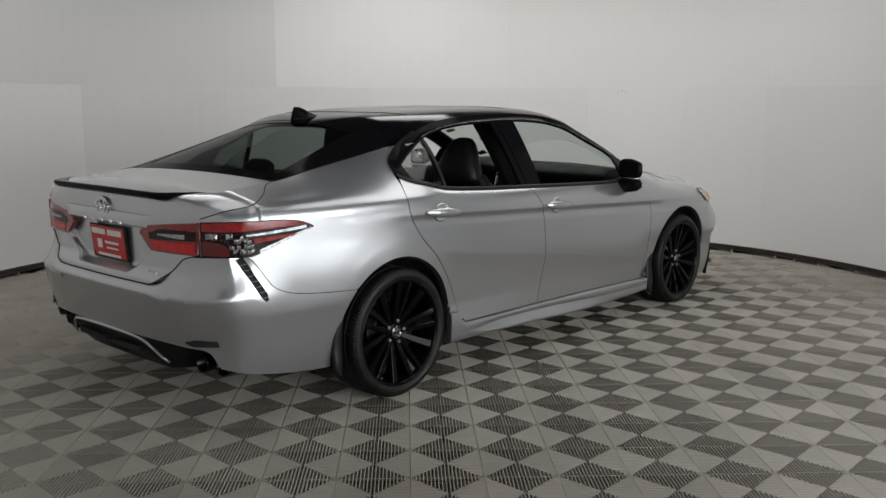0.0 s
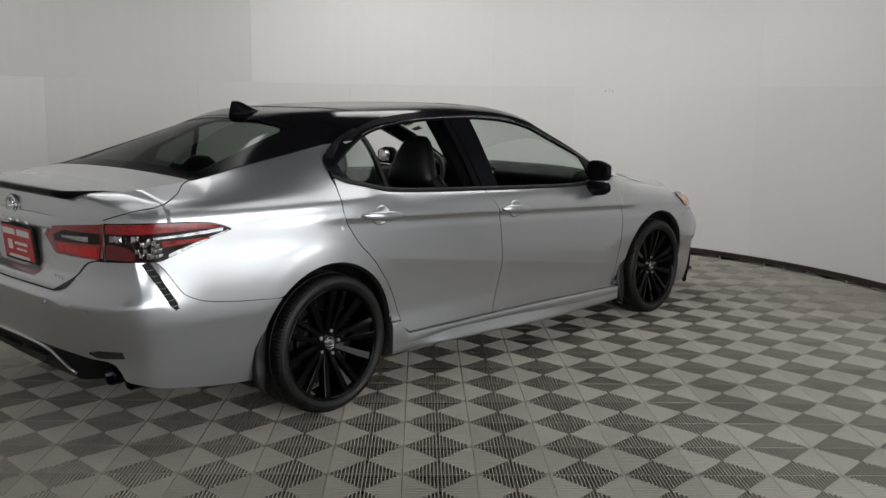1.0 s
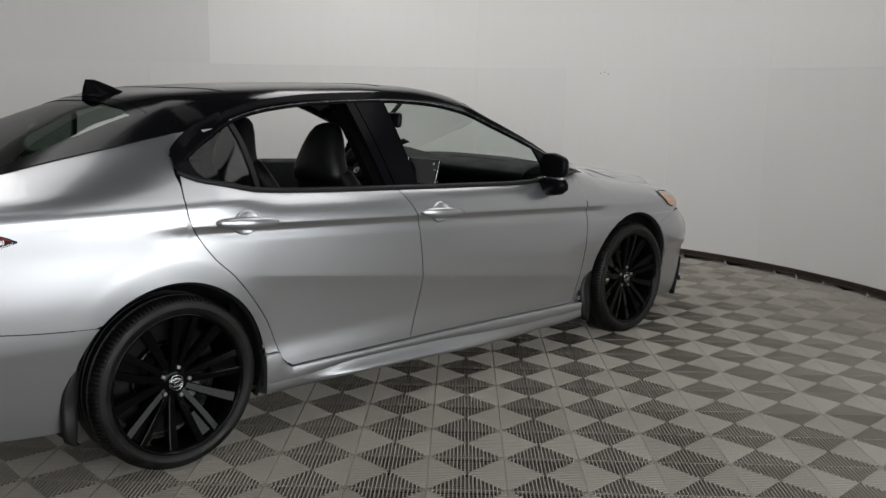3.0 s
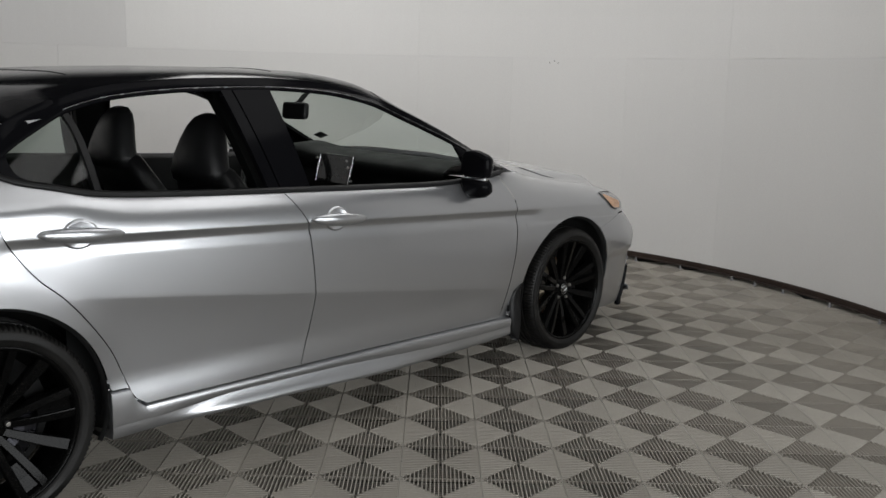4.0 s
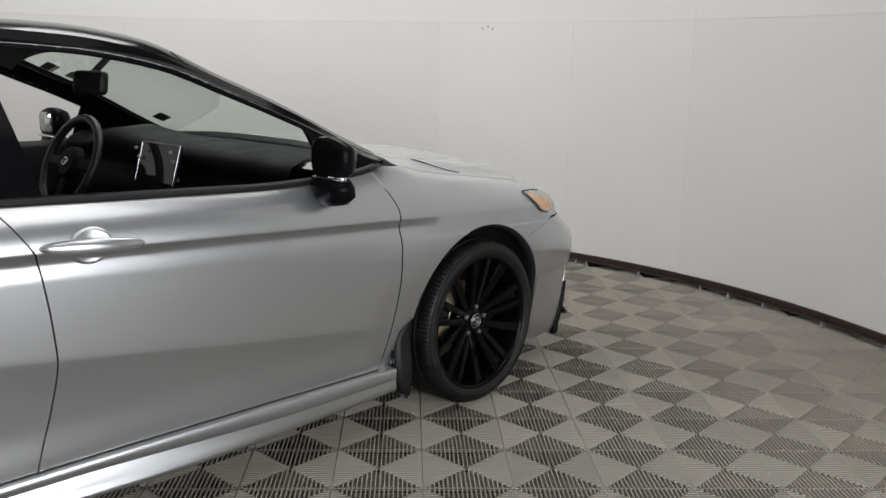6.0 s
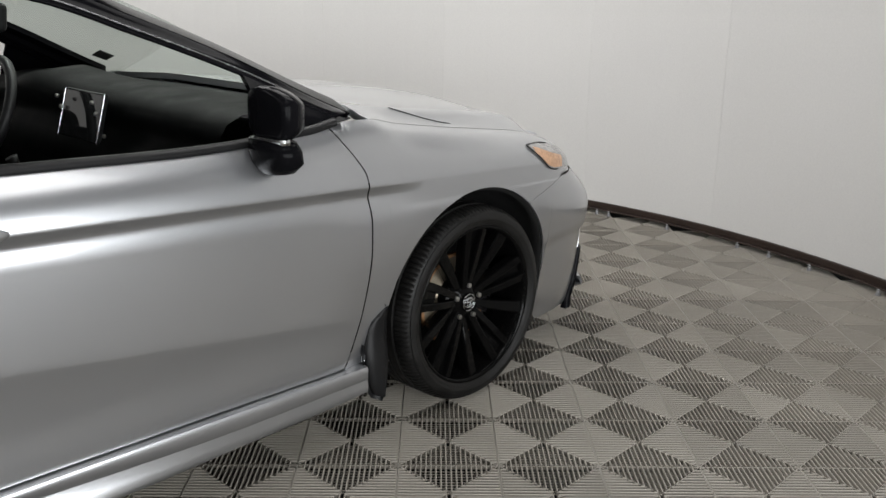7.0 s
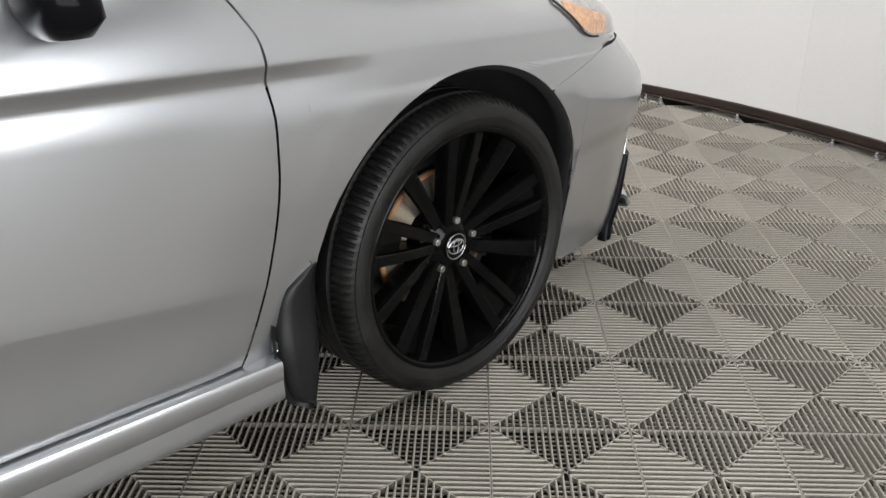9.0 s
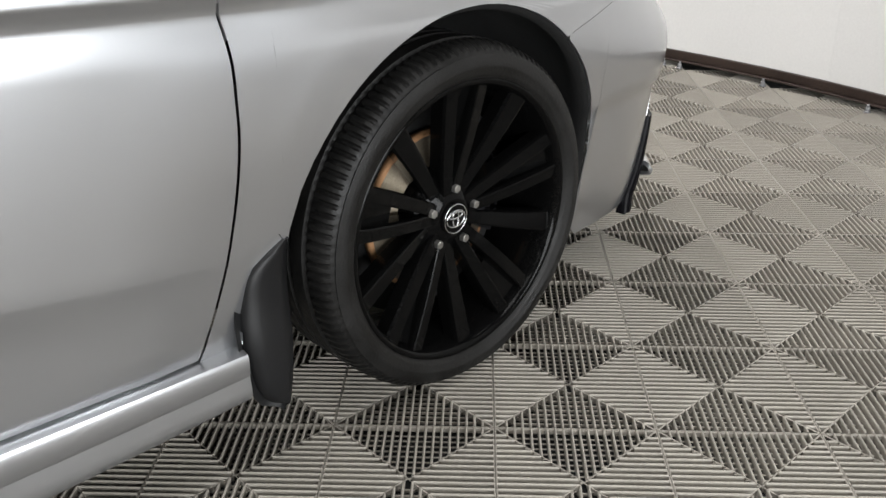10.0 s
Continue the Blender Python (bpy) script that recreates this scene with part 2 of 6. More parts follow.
def add_cyl(bm, r1, r2, depth, m=None, seg=24, bevel=0.0):
    r = bmesh.ops.create_cone(bm, cap_ends=True, segments=seg, radius1=r1, radius2=r2, depth=depth)
    vs = r["verts"]
    if bevel:
        es = [e for e in {e for v in vs for e in v.link_edges} if len([f for f in e.link_faces if len(f.verts) > 4]) == 1]
        g = bmesh.ops.bevel(bm, geom=es, offset=bevel, segments=2, affect="EDGES", profile=0.5)
        vs = list({v for f in g["faces"] for v in f.verts} | {v for v in vs if v.is_valid})
    if m is not None:
        bmesh.ops.transform(bm, matrix=m, verts=vs)
    return vs


def add_lathe(bm, prof, seg=96, m=None, close=False, dent=None):
    """Turns (radius, along) points round the y axis. dent(k, i): how much a point is sunk."""
    rows = []
    for k in range(seg):
        a = 2 * math.pi * k / seg
        row = []
        for i, (r, y) in enumerate(prof):
            rr = r - (dent(k, i) if dent else 0)
            p = Vector((rr * math.cos(a), y, rr * math.sin(a)))
            row.append(bm.verts.new(m @ p if m is not None else p))
        rows.append(row)
    n = len(prof)
    for k in range(seg):
        a, b = rows[k], rows[(k + 1) % seg]
        for i in range(n if close else n - 1):
            j = (i + 1) % n
            bm.faces.new((a[i], b[i], b[j], a[j]))
    return rows


def add_tube(bm, pts, r, seg=10, taper=None, closed=False):
    """A round bar along points."""
    pts = [Vector(p) for p in pts]
    rings = []
    for i, p in enumerate(pts):
        if closed:
            d = pts[(i + 1) % len(pts)] - pts[i - 1]
        else:
            d = pts[min(i + 1, len(pts) - 1)] - pts[max(i - 1, 0)]
        q = d.to_track_quat("Z", "X").to_matrix()
        rr = r * (taper[i] if taper else 1)
        rings.append([bm.verts.new(p + q @ Vector((rr * math.cos(2 * math.pi * k / seg), rr * math.sin(2 * math.pi * k / seg), 0))) for k in range(seg)])
    last = len(rings) if closed else len(rings) - 1
    for i in range(last):
        a, b = rings[i], rings[(i + 1) % len(rings)]
        for k in range(seg):
            bm.faces.new((a[k], a[(k + 1) % seg], b[(k + 1) % seg], b[k]))
    if not closed:
        bm.faces.new(rings[0][::-1])
        bm.faces.new(rings[-1])


def add_loft(bm, rings, cap=True):
    """Closed rings of equal count skinned together."""
    R = [[bm.verts.new(p) for p in r] for r in rings]
    n = len(R[0])
    for a, b in zip(R[:-1], R[1:]):
        for k in range(n):
            bm.faces.new((a[k], a[(k + 1) % n], b[(k + 1) % n], b[k]))
    if cap:
        bm.faces.new(R[0][::-1])
        bm.faces.new(R[-1])
    return R


def finish(bm):
    bmesh.ops.remove_doubles(bm, verts=bm.verts, dist=1e-5)
    bmesh.ops.recalc_face_normals(bm, faces=bm.faces)
    return bm


# ---- the booth ----
CX, CY, RW = 0.0, 0.06, 3.80
WALL_TOP, SEAM_Z = 2.75, 1.555
OPEN_A, OPEN_B = 200.0, 305.0


def on_ring(a, r, z):
    return Vector((CX + r * math.cos(radians(a)), CY + r * math.sin(radians(a)), z))


def arc_block(bm, a0, a1, r0, r1, z0, z1, step=2.0, bevel=0.0):
    """A curved slab between two angles."""
    n = max(1, int(abs(a1 - a0) / step))
    rings = []
    for i in range(n + 1):
        a = lerp(a0, a1, i / n)
        rings.append([on_ring(a, r0 + bevel, z0), on_ring(a, r0, z0 + bevel), on_ring(a, r0, z1 - bevel), on_ring(a, r0 + bevel, z1), on_ring(a, r1, z1), on_ring(a, r1, z0)])
    add_loft(bm, rings)


def build_booth():
    wall = part("wall_curved", finish_arc(-55, 200), WALL)
    tagged(wall, "backing shell of the round white photo booth", "wall", kind="structure")
    # seams of the lower panels; the upper ones are longer
    low = [-55, -30, -8.4, 4.5, 19.5, 32.0, 54.0, 77.0, 99.0, 121.0, 143.0, 165.0, 182.0, 200.0]
    high = [-55, -41, -8.4, 32.0, 69.0, 110.0, 152.0, 200.0]
    for edges, z0, z1 in ((low, 0.055, SEAM_Z), (high, SEAM_Z, WALL_TOP)):
        for a, b in zip(edges[:-1], edges[1:]):
            bm = bmesh.new()
            g = math.degrees(0.0004 / RW)
            arc_block(bm, a + g, b - g, RW, RW + 0.012, z0 + 0.0003, z1 - 0.0003, 2.0, 0.0006)
            # upper panels past 68 degrees get their shade from the darker colour
            part("panel", finish(bm), WALL_SHADED if z1 > SEAM_Z and a > 68 else WALL, wall, shade=False)
    # floor rail with its feet
    bm = bmesh.new()
    arc_block(bm, -55, 200, RW - 0.012, RW + 0.03, 0.030, 0.066, 2.0, 0.003)
    arc_block(bm, -55, 200, RW - 0.030, RW + 0.03, 0.022, 0.030, 2.0, 0.002)
    rail = tagged(part("trim_rail", finish(bm), RAIL, shade=False), "dark brown steel floor rail under the booth wall", "rail", kind="structure")
    for k, a in enumerate((-38, -30.5, -24.2, -18.2, -14.5, -11.5, -4.6, 1.4, 2.6, 9, 16, 24, 33, 44, 60, 76, 92, 104, 111, 125, 140, 160, 180)):
        bm = bmesh.new()
        add_cyl(bm, 0.011, 0.011, 0.024, Matrix.Translation((0, 0, 0.014)), 12, 0.002)
        add_cyl(bm, 0.017, 0.015, 0.008, Matrix.Translation((0, 0, 0.0045)), 16, 0.002)
        add_cyl(bm, 0.008, 0.007, 0.014, Matrix.Translation((0, 0, 0.033)), 6)
        foot = part("levelling_foot", bm, SENSOR, rail, "small worn steel levelling foot")
        foot.location = on_ring(a, RW - 0.040, 0)
        foot.scale = (0.8, 0.8, 0.75)
    # small screw marks high on the wall
    for a, z in ((14.0, 1.528), (14.6, 1.515), (13.5, 1.512)):
        bm = bmesh.new()
        add_cyl(bm, 0.006, 0.005, 0.004, None, 10)
        s = part("screw", bm, STEEL, wall)
        s.matrix_world = Matrix.Translation(on_ring(a, RW - 0.003, z)) @ pose(0, 0, 0, 0, 0, a) @ pose(0, 0, 0, 0, 90, 0)


def finish_arc(a0, a1):
    bm = bmesh.new()
    arc_block(bm, a0, a1, RW + 0.014, RW + 0.06, 0.066, WALL_TOP + 0.05)
    return finish(bm)


build_booth()

# lamp panels hung from the ceiling
def build_panel(at, turn):
    ob = tagged(new("ceiling_light"), "white LED panel lamp hung from the ceiling", "ceiling light", "lamps round the booth")
    bm = bmesh.new()
    for sx, sy, x, y in ((2.04, 0.03, 0, 0.55), (2.04, 0.03, 0, -0.55), (0.03, 1.07, 1.005, 0), (0.03, 1.07, -1.005, 0)):
        add_box(bm, (sx, sy, 0.07), Matrix.Translation((x, y, 0.025)), 0.004)
    part("frame", bm, FABRIC, ob, shade=False)
    bm = bmesh.new()
    add_box(bm, (2.04, 1.13, 0.012), Matrix.Translation((0, 0, 0.055)), 0.002)
    part("back_plate", bm, FABRIC, ob, shade=False)
    for y in (-0.45, 0.45):
        bm = bmesh.new()
        add_tube(bm, [(0, y, 0.06), (0, y, 4.0 - LAMP_Z)], 0.004, 6)
        part("cable", bm, STEEL, ob)
    ob.matrix_world = Matrix.Translation(at) @ pose(0, 0, 0, 0, 0, turn)


for ang, rad, watts in LAMP_RING:
    build_panel(Vector((rad * math.cos(radians(ang)), rad * math.sin(radians(ang)), LAMP_Z)), ang)

# plain room round the booth
bm = bmesh.new()
add_box(bm, (15, 15, 0.1), Matrix.Translation((-1, -1.5, 4.05)))
tagged(part("ceiling", bm, CEIL, shade=False), "dark ceiling over the booth", "ceiling", kind="structure")
for nm, sx, sy, x, y in (("wall_north", 15, 0.2, -1, 5.1), ("wall_east", 0.2, 13, 5.6, -1.5), ("wall_west", 0.2, 13, -7.6, -1.5)):
    bm = bmesh.new()
    add_box(bm, (sx, sy, 4.4), Matrix.Translation((x, y, 1.8)))
    tagged(part(nm, bm, ROOM, shade=False), "plain pale wall of the outer room", "wall", kind="structure")
# unseen south wall, left open only where the added fill lamp stands
bm = bmesh.new()
for x0, x1, z0, z1 in ((-8.5, FILL_X0, -0.4, 4.0), (FILL_X1, 6.5, -0.4, 4.0), (FILL_X0, FILL_X1, FILL_TOP, 4.0)):
    add_box(bm, (x1 - x0, 0.2, z1 - z0), Matrix.Translation(((x0 + x1) / 2, FILL_Y - 0.15, (z0 + z1) / 2)))
tagged(part("wall_south", bm, ROOM, shade=False), "unseen pale wall with a wide gap for the added fill lamp", "wall", kind="structure")
# pale floor strip, unseen, added below the fill lamp
bm = bmesh.new()
add_box(bm, (14.4, 3.2, 0.012), Matrix.Translation((-1, -5.75, -0.030)), 0.002)
tagged(part("pale_strip", bm, CONCRETE, shade=False), "unseen pale concrete strip added before the fill lamp", "floor", kind="structure")
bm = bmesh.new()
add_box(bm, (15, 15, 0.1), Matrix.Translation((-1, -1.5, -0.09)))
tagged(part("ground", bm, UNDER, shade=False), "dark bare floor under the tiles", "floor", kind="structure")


# ---- the car: nose towards +x, middle of the wheelbase at the origin ----
W = pchip((-2.492, 0.0), (-2.485, 0.33), (-2.46, 0.56), (-2.42, 0.69), (-2.36, 0.775), (-2.27, 0.83), (-2.15, 0.862), (-2.0, 0.882), (-1.8, 0.898), (-1.6, 0.906), (-1.41, 0.910), (-1.1, 0.907), (-0.6, 0.905), (0.0, 0.903), (0.6, 0.903), (1.0, 0.903), (1.41, 0.906), (1.7, 0.899), (1.9, 0.884), (2.0, 0.870), (2.09, 0.843), (2.165, 0.79), (2.225, 0.71), (2.27, 0.59), (2.315, 0.40), (2.35, 0.0))
BELT = pchip((-1.40, 1.085), (-1.36, 1.066), (-1.3, 1.04), (-1.2, 1.018), (-1.05, 0.987), (-0.75, 0.966), (-0.3, 0.946), (0.14, 0.928), (0.5, 0.917), (0.8, 0.930), (0.94, 0.945), (1.05, 0.937), (1.17, 0.911), (1.4, 0.875), (1.56, 0.853), (1.76, 0.824), (1.87, 0.80), (1.95, 0.765), (2.05, 0.715), (2.2, 0.69), (2.35, 0.68))
FRONT_HUB, REAR_HUB = (1.408, 0.3185), (-1.425, 0.3185)
ARCH_F, ARCH_R = (1.413, 0.318, 0.381), (-1.435, 0.314, 0.380)
C_Z = pchip((-2.49, 1.0), (-2.40, 1.018), (-2.3, 1.032), (-2.1, 1.05), (-1.95, 1.068), (-1.75, 1.112), (-1.5, 1.16), (-1.3, 1.198), (-1.17, 1.218), (-1.0, 1.25))
C_Y = pchip((-2.49, 0.0), (-2.46, 0.45), (-2.42, 0.56), (-2.3, 0.60), (-1.95, 0.615), (-1.75, 0.64), (-1.5, 0.655), (-1.17, 0.67), (-1.0, 0.68))
SEAM_B = pchip((0.25, -0.30), (0.29, -0.291), (0.43, -0.249), (0.548, -0.231), (0.645, -0.238), (0.741, -0.251), (0.812, -0.264), (0.873, -0.298), (0.95, -0.352))
SEAM_F = pchip((0.24, 0.872), (0.273, 0.887), (0.338, 0.915), (0.425, 0.943), (0.52, 0.962), (0.60, 0.969), (0.66, 0.969), (0.765, 0.956), (0.807, 0.950), (0.837, 0.933), (0.902, 0.888), (0.963, 0.852))
SEAM_C = pchip((0.27, -0.90), (0.285, -0.93), (0.313, -0.973), (0.384, -1.005), (0.48, -1.045), (0.58, -1.11), (0.69, -1.20), (0.76, -1.275), (0.84, -1.335), (0.91, -1.372), (0.97, -1.380), (1.01, -1.372), (1.09, -1.345))
SEAM_C_Z = pchip((-1.381, 0.965), (-1.372, 0.91), (-1.335, 0.84), (-1.275, 0.76), (-1.20, 0.69), (-1.11, 0.58), (-1.045, 0.48), (-1.005, 0.384), (-0.973, 0.313), (-0.93, 0.285))
DOOR_LOW = pchip((-1.0, 0.288), (0.0, 0.272), (0.95, 0.252))


def crease(x):
    return 0.817 - 0.049 * x


def flare(x, z):
    f = 0.0
    for cx, cz, r in (ARCH_F, ARCH_R):
        d = math.hypot(x - cx, z - cz)
        f += 0.0008 * (1 - smooth(r + 0.060, r + 0.105, d)) + 0.004 * (1 - smooth(r + 0.03, r + 0.34, d))
    return f


NOSE_BACK = pchip((0.1, 0.0), (0.50, 0.0), (0.56, 0.018), (0.61, 0.065), (0.66, 0.125), (0.70, 0.165), (0.78, 0.225), (0.9, 0.28))


def tuck_in(z):
    """How far the tail above the bumper's crease stands forward of it."""
    s = min(max((z - 0.612) / 0.13, 0.0), 1.0)
    return 0.058 * (1 - (1 - s) ** 2)


def kink(x):
    """Height of the soft break across the doors, falling towards the nose."""
    return min(max(0.523 - 0.135 * x, 0.38), 0.68)


def side_y(x, z):
    """Half width of the painted side at a height."""
    w, zc = W(x + smooth(1.75, 1.98, x) * NOSE_BACK(z) - smooth(-2.0, -2.3, x) * tuck_in(z)), crease(x)
    sharp = smooth(-1.56, -1.15, x) * (1 - smooth(0.95, 1.2, x))
    s6 = 0.005 * sharp
    low = [(0.10, -0.08), (0.20, -0.052), (0.29, -0.0375), (0.36, -0.0285), (0.43, -0.0200 - 0.3 * s6), (0.50, -0.0105 - 0.8 * s6), (0.54, -0.0050 - s6), (0.60, -0.0018 - s6), (0.68, -s6), (zc - 0.06, -0.003 - s6), (zc - 0.032, -0.0045 * sharp - 0.003 - s6), (zc - 0.028, -0.0045 * sharp - 0.003 - s6), (zc - 0.002, 0.003 * sharp - 0.003), (zc, 0.004 * sharp - 0.003)]
    top = BELT(x)
    # doors and fenders
    nose = smooth(0.8, 1.25, x)
    h = max(top - zc, 0.02)
    e = [(0.25, lerp(-0.004, -0.010, nose)), (0.5, lerp(-0.014, -0.026, nose)), (0.75, lerp(-0.030, -0.060, nose)), (0.92, lerp(-0.047, -0.105, nose)), (1.0, lerp(-0.058, -0.15, nose))]
    door = [(zc + h * a, b) for a, b in e]
    q = smooth(-0.95, -1.33, x)
    prof = pchip(*low, *door)
    y = prof(z)
    # hollow lower half of the doors below the break
    brk = smooth(-1.28, -1.0, x) * (1 - smooth(0.78, 1.02, x))
    if brk > 0 and z < zc - 0.06:
        zk = kink(x)
        if z < zk:
            hol = -0.0085 - 0.025 * (1 - math.exp((z - zk) / 0.14)) - 0.25 * max(0.27 - z, 0.0) + 0.015 * smooth(0.40, 0.275, z) * lerp(1.0, 0.3, smooth(-0.9, 0.1, x))
        else:
            hol = lerp(-0.0085, prof(zc - 0.06), (z - zk) / (zc - 0.06 - zk))
        y = lerp(y, hol, brk)
    if q > 0:
        zs = max(zc, 0.88)
        zb, yb = C_Z(x), min(C_Y(x), w - 0.004)
        pts = [(0.935, -0.003), (0.965, -0.010), (0.995, -0.033), (lerp(0.995, zb, 0.5), lerp(-0.033, yb - w, 0.42)), (zb, yb - w)]
        pts = [(p, o) for p, o in pts if p > zs + 0.01]
        y = lerp(y, pchip(*low, *pts)(z), q)
    y -= 0.016 * smooth(1.74, 1.84, x) * smooth(0.450, 0.432, z)
    return max(w + y, 0.0) + (flare(x, z) if 0.2 < z < 0.9 else 0)


# rounded shoulder from the tail up to the deck, swept from the middle (0) to the side (90 degrees)
SHOULDER, SPLIT_A = 0.935, 44.0


def rear_edge(y, z):
    """x at which the side contour reaches the half width y."""
    a, b = -2.44, -1.9
    for _ in range(40):
        m = (a + b) / 2
        a, b = (m, b) if side_y(m, z) < y else (a, m)
    return (a + b) / 2


def deck_edge(a):
    c, s = max(math.cos(radians(a)), 0.0) ** 0.68, math.sin(radians(a)) ** 0.68
    return (-2.2 - 0.225 * c, C_Y(-2.2) * s, lerp(1.024, C_Z(-2.2), s ** 4))


def shoulder_rows(a0, a1, n=30, m=16):
    P = []
    side = side_y(-2.2, SHOULDER)
    for a in np.linspace(a0, a1, n):
        y0 = side * math.sin(radians(a)) ** 0.68
        x0 = rear_edge(y0, SHOULDER) if a < 89.9 else -2.2
        x1, y1, z1 = deck_edge(a)
        row = []
        for v in np.linspace(0, 1, m):
            q = v * math.pi / 2
            x, y, z = lerp(x0, x1, 1 - math.cos(q)), lerp(y0, y1, 1 - math.cos(q)), lerp(SHOULDER, z1, math.sin(q) ** 1.15)
            k = smooth(70, 90, a)
            x = lerp(x, -2.2, smooth(80, 90, a))
            y = lerp(y, side_y(-2.2, z), k)
            row.append((x, -y, z))
        P.append(row)
    return P


def arch_z(arch, x):
    cx, cz, r = arch
    d = r * r - (x - cx) ** 2
    return cz + math.sqrt(d) if d > 0 else 0.0


CORE = (0.0, 0.0, 0.55)
car = tagged(new("car"), "silver four-door saloon car with gloss black roof on tiles", "car")


def columns(xs, z_low, z_high, rows, out=0.0):
    P = []
    for x in xs:
        a, b = z_low(x), z_high(x)
        P.append([(x, -(side_y(x, lerp(a, b, v)) + out), lerp(a, b, v)) for v in np.linspace(0, 1, rows)])
    return P


def rung(a, b, zc, v, nv, brk=None):
    """Heights from a to b, crowded round the crease and split at the break."""
    k = int(round(v * (nv - 1)))
    lower = nv - 21
    if k < lower:
        if brk is None or brk < a + 0.06 or brk > zc - 0.12:
            return lerp(a, zc - 0.045, k / lower)
        half = lower // 2
        if k <= half:
            return lerp(a, brk - 0.0022, k / half)
        return lerp(brk + 0.0022, zc - 0.045, (k - half - 1) / (lower - half - 1))
    near = (-0.045, -0.037, -0.032, -0.029, -0.026, -0.014, -0.004, -0.001, 0.002, 0.008, 0.018)
    if k < lower + 11:
        return zc + near[k - lower]
    return lerp(zc + 0.018, b, (k - lower - 10) / 10)


def between(xa, xb, z_low, z_high, nu, nv, out=0.0, y_of=None):
    """A grid between two upright seams x(z) and two lines z(x)."""
    P = []
    for u in np.linspace(0, 1, nu):
        col = []
        for v in np.linspace(0, 1, nv):
            z = 0.6
            x = 0.0
            for _ in range(8):
                x = lerp(xa(z), xb(z), u)
                z = rung(z_low(x), z_high(x), crease(x), v, nv, kink(x)) if y_of is None else lerp(z_low(x), z_high(x), v)
            col.append((x, -((y_of or side_y)(x, z) + out), z))
        P.append(col)
    return P


GAP = 0.0024


def handle(side, x0, z0, parent):
    bm = bmesh.new()
    rings = []
    n = 15
    for i in range(n):
        t = i / (n - 1)
        x = x0 + lerp(-0.135, 0.135, t)
        k = math.sin(math.pi * min(max(t, 0.0), 1.0)) ** 0.45
        half, deep = 0.004 + 0.0205 * k * lerp(1.05, 0.85, t), 0.003 + 0.011 * k
        y = side_y(x, z0) + 0.020 * math.sin(math.pi * t) ** 0.6 + 0.004
        zz = z0 - 0.049 * (x - x0) * 1.4
        rings.append([(x, side * (y + deep * math.cos(a)), zz + half * math.sin(a)) for a in np.linspace(0, 2 * math.pi, 14, endpoint=False)])
    add_loft(bm, rings)
    part("door_handle", finish(bm), PAINT, parent, "silver painted bar handle")
    # round pocket behind the bar
    bm = bmesh.new()
    rows = []
    for r, lift in ((0.001, 0.0008), (0.02, 0.0012), (0.032, 0.003), (0.039, 0.0062), (0.043, 0.0066), (0.047, 0.0015)):
        row = []
        for a in np.linspace(0, 2 * math.pi, 33):
            x, z = x0 - 0.005 + r * 1.25 * math.cos(a), z0 + r * math.sin(a)
            y = side_y(x, z) + lift
            row.append((x, side * y, z))
        rows.append(row)
    add_grid(bm, rows)
    part("handle_cup", finish(bm), PAINT, parent)


# greenhouse: belt to roof rail
RAIL_Z = pchip((-1.40, 1.10), (-1.30, 1.165), (-1.2, 1.222), (-1.08, 1.283), (-0.9, 1.325), (-0.6, 1.350), (-0.3, 1.356), (-0.05, 1.345), (0.2, 1.305), (0.42, 1.225), (0.675, 1.118), (0.93, 0.990), (1.03, 0.945))
RAIL_Y = pchip((-1.40, 0.76), (-1.2, 0.705), (-1.0, 0.678), (-0.6, 0.660), (-0.2, 0.656), (0.2, 0.665), (0.5, 0.685), (0.9, 0.735), (1.03, 0.755))


def green_y(x, z):
    a, b = BELT(x), RAIL_Z(x)
    ya = side_y(x, a) - 0.004
    if b - a < 0.02:
        return RAIL_Y(x)
    t = min(max((z - a) / (b - a), -0.1), 1.05)
    return lerp(ya, RAIL_Y(x), t) + 0.014 * 4 * t * (1 - t)


def win_top(x):
    return RAIL_Z(x) - lerp(0.048, 0.040, smooth(0.2, 0.9, x))


def win_low(x):
    return BELT(x) + 0.014


B_FRONT = pchip((0.90, -0.205), (0.95, -0.215), (1.31, -0.285), (1.4, -0.30))
B_REAR = pchip((0.90, -0.385), (0.95, -0.402), (1.31, -0.500), (1.4, -0.525))
DIVIDER = pchip((0.95, -1.040), (1.0, -1.048), (1.17, -1.068), (1.25, -1.091), (1.3, -1.11))
C_REAR = pchip((0.98, -1.18), (1.018, -1.235), (1.036, -1.295), (1.059, -1.338), (1.093, -1.354), (1.12, -1.350), (1.15, -1.334), (1.214, -1.252), (1.267, -1.134), (1.30, -1.05))
A_FRONT = pchip((0.90, 0.87), (0.94, 0.88), (1.0, 0.84), (1.1, 0.67), (1.2, 0.45), (1.3, 0.10))


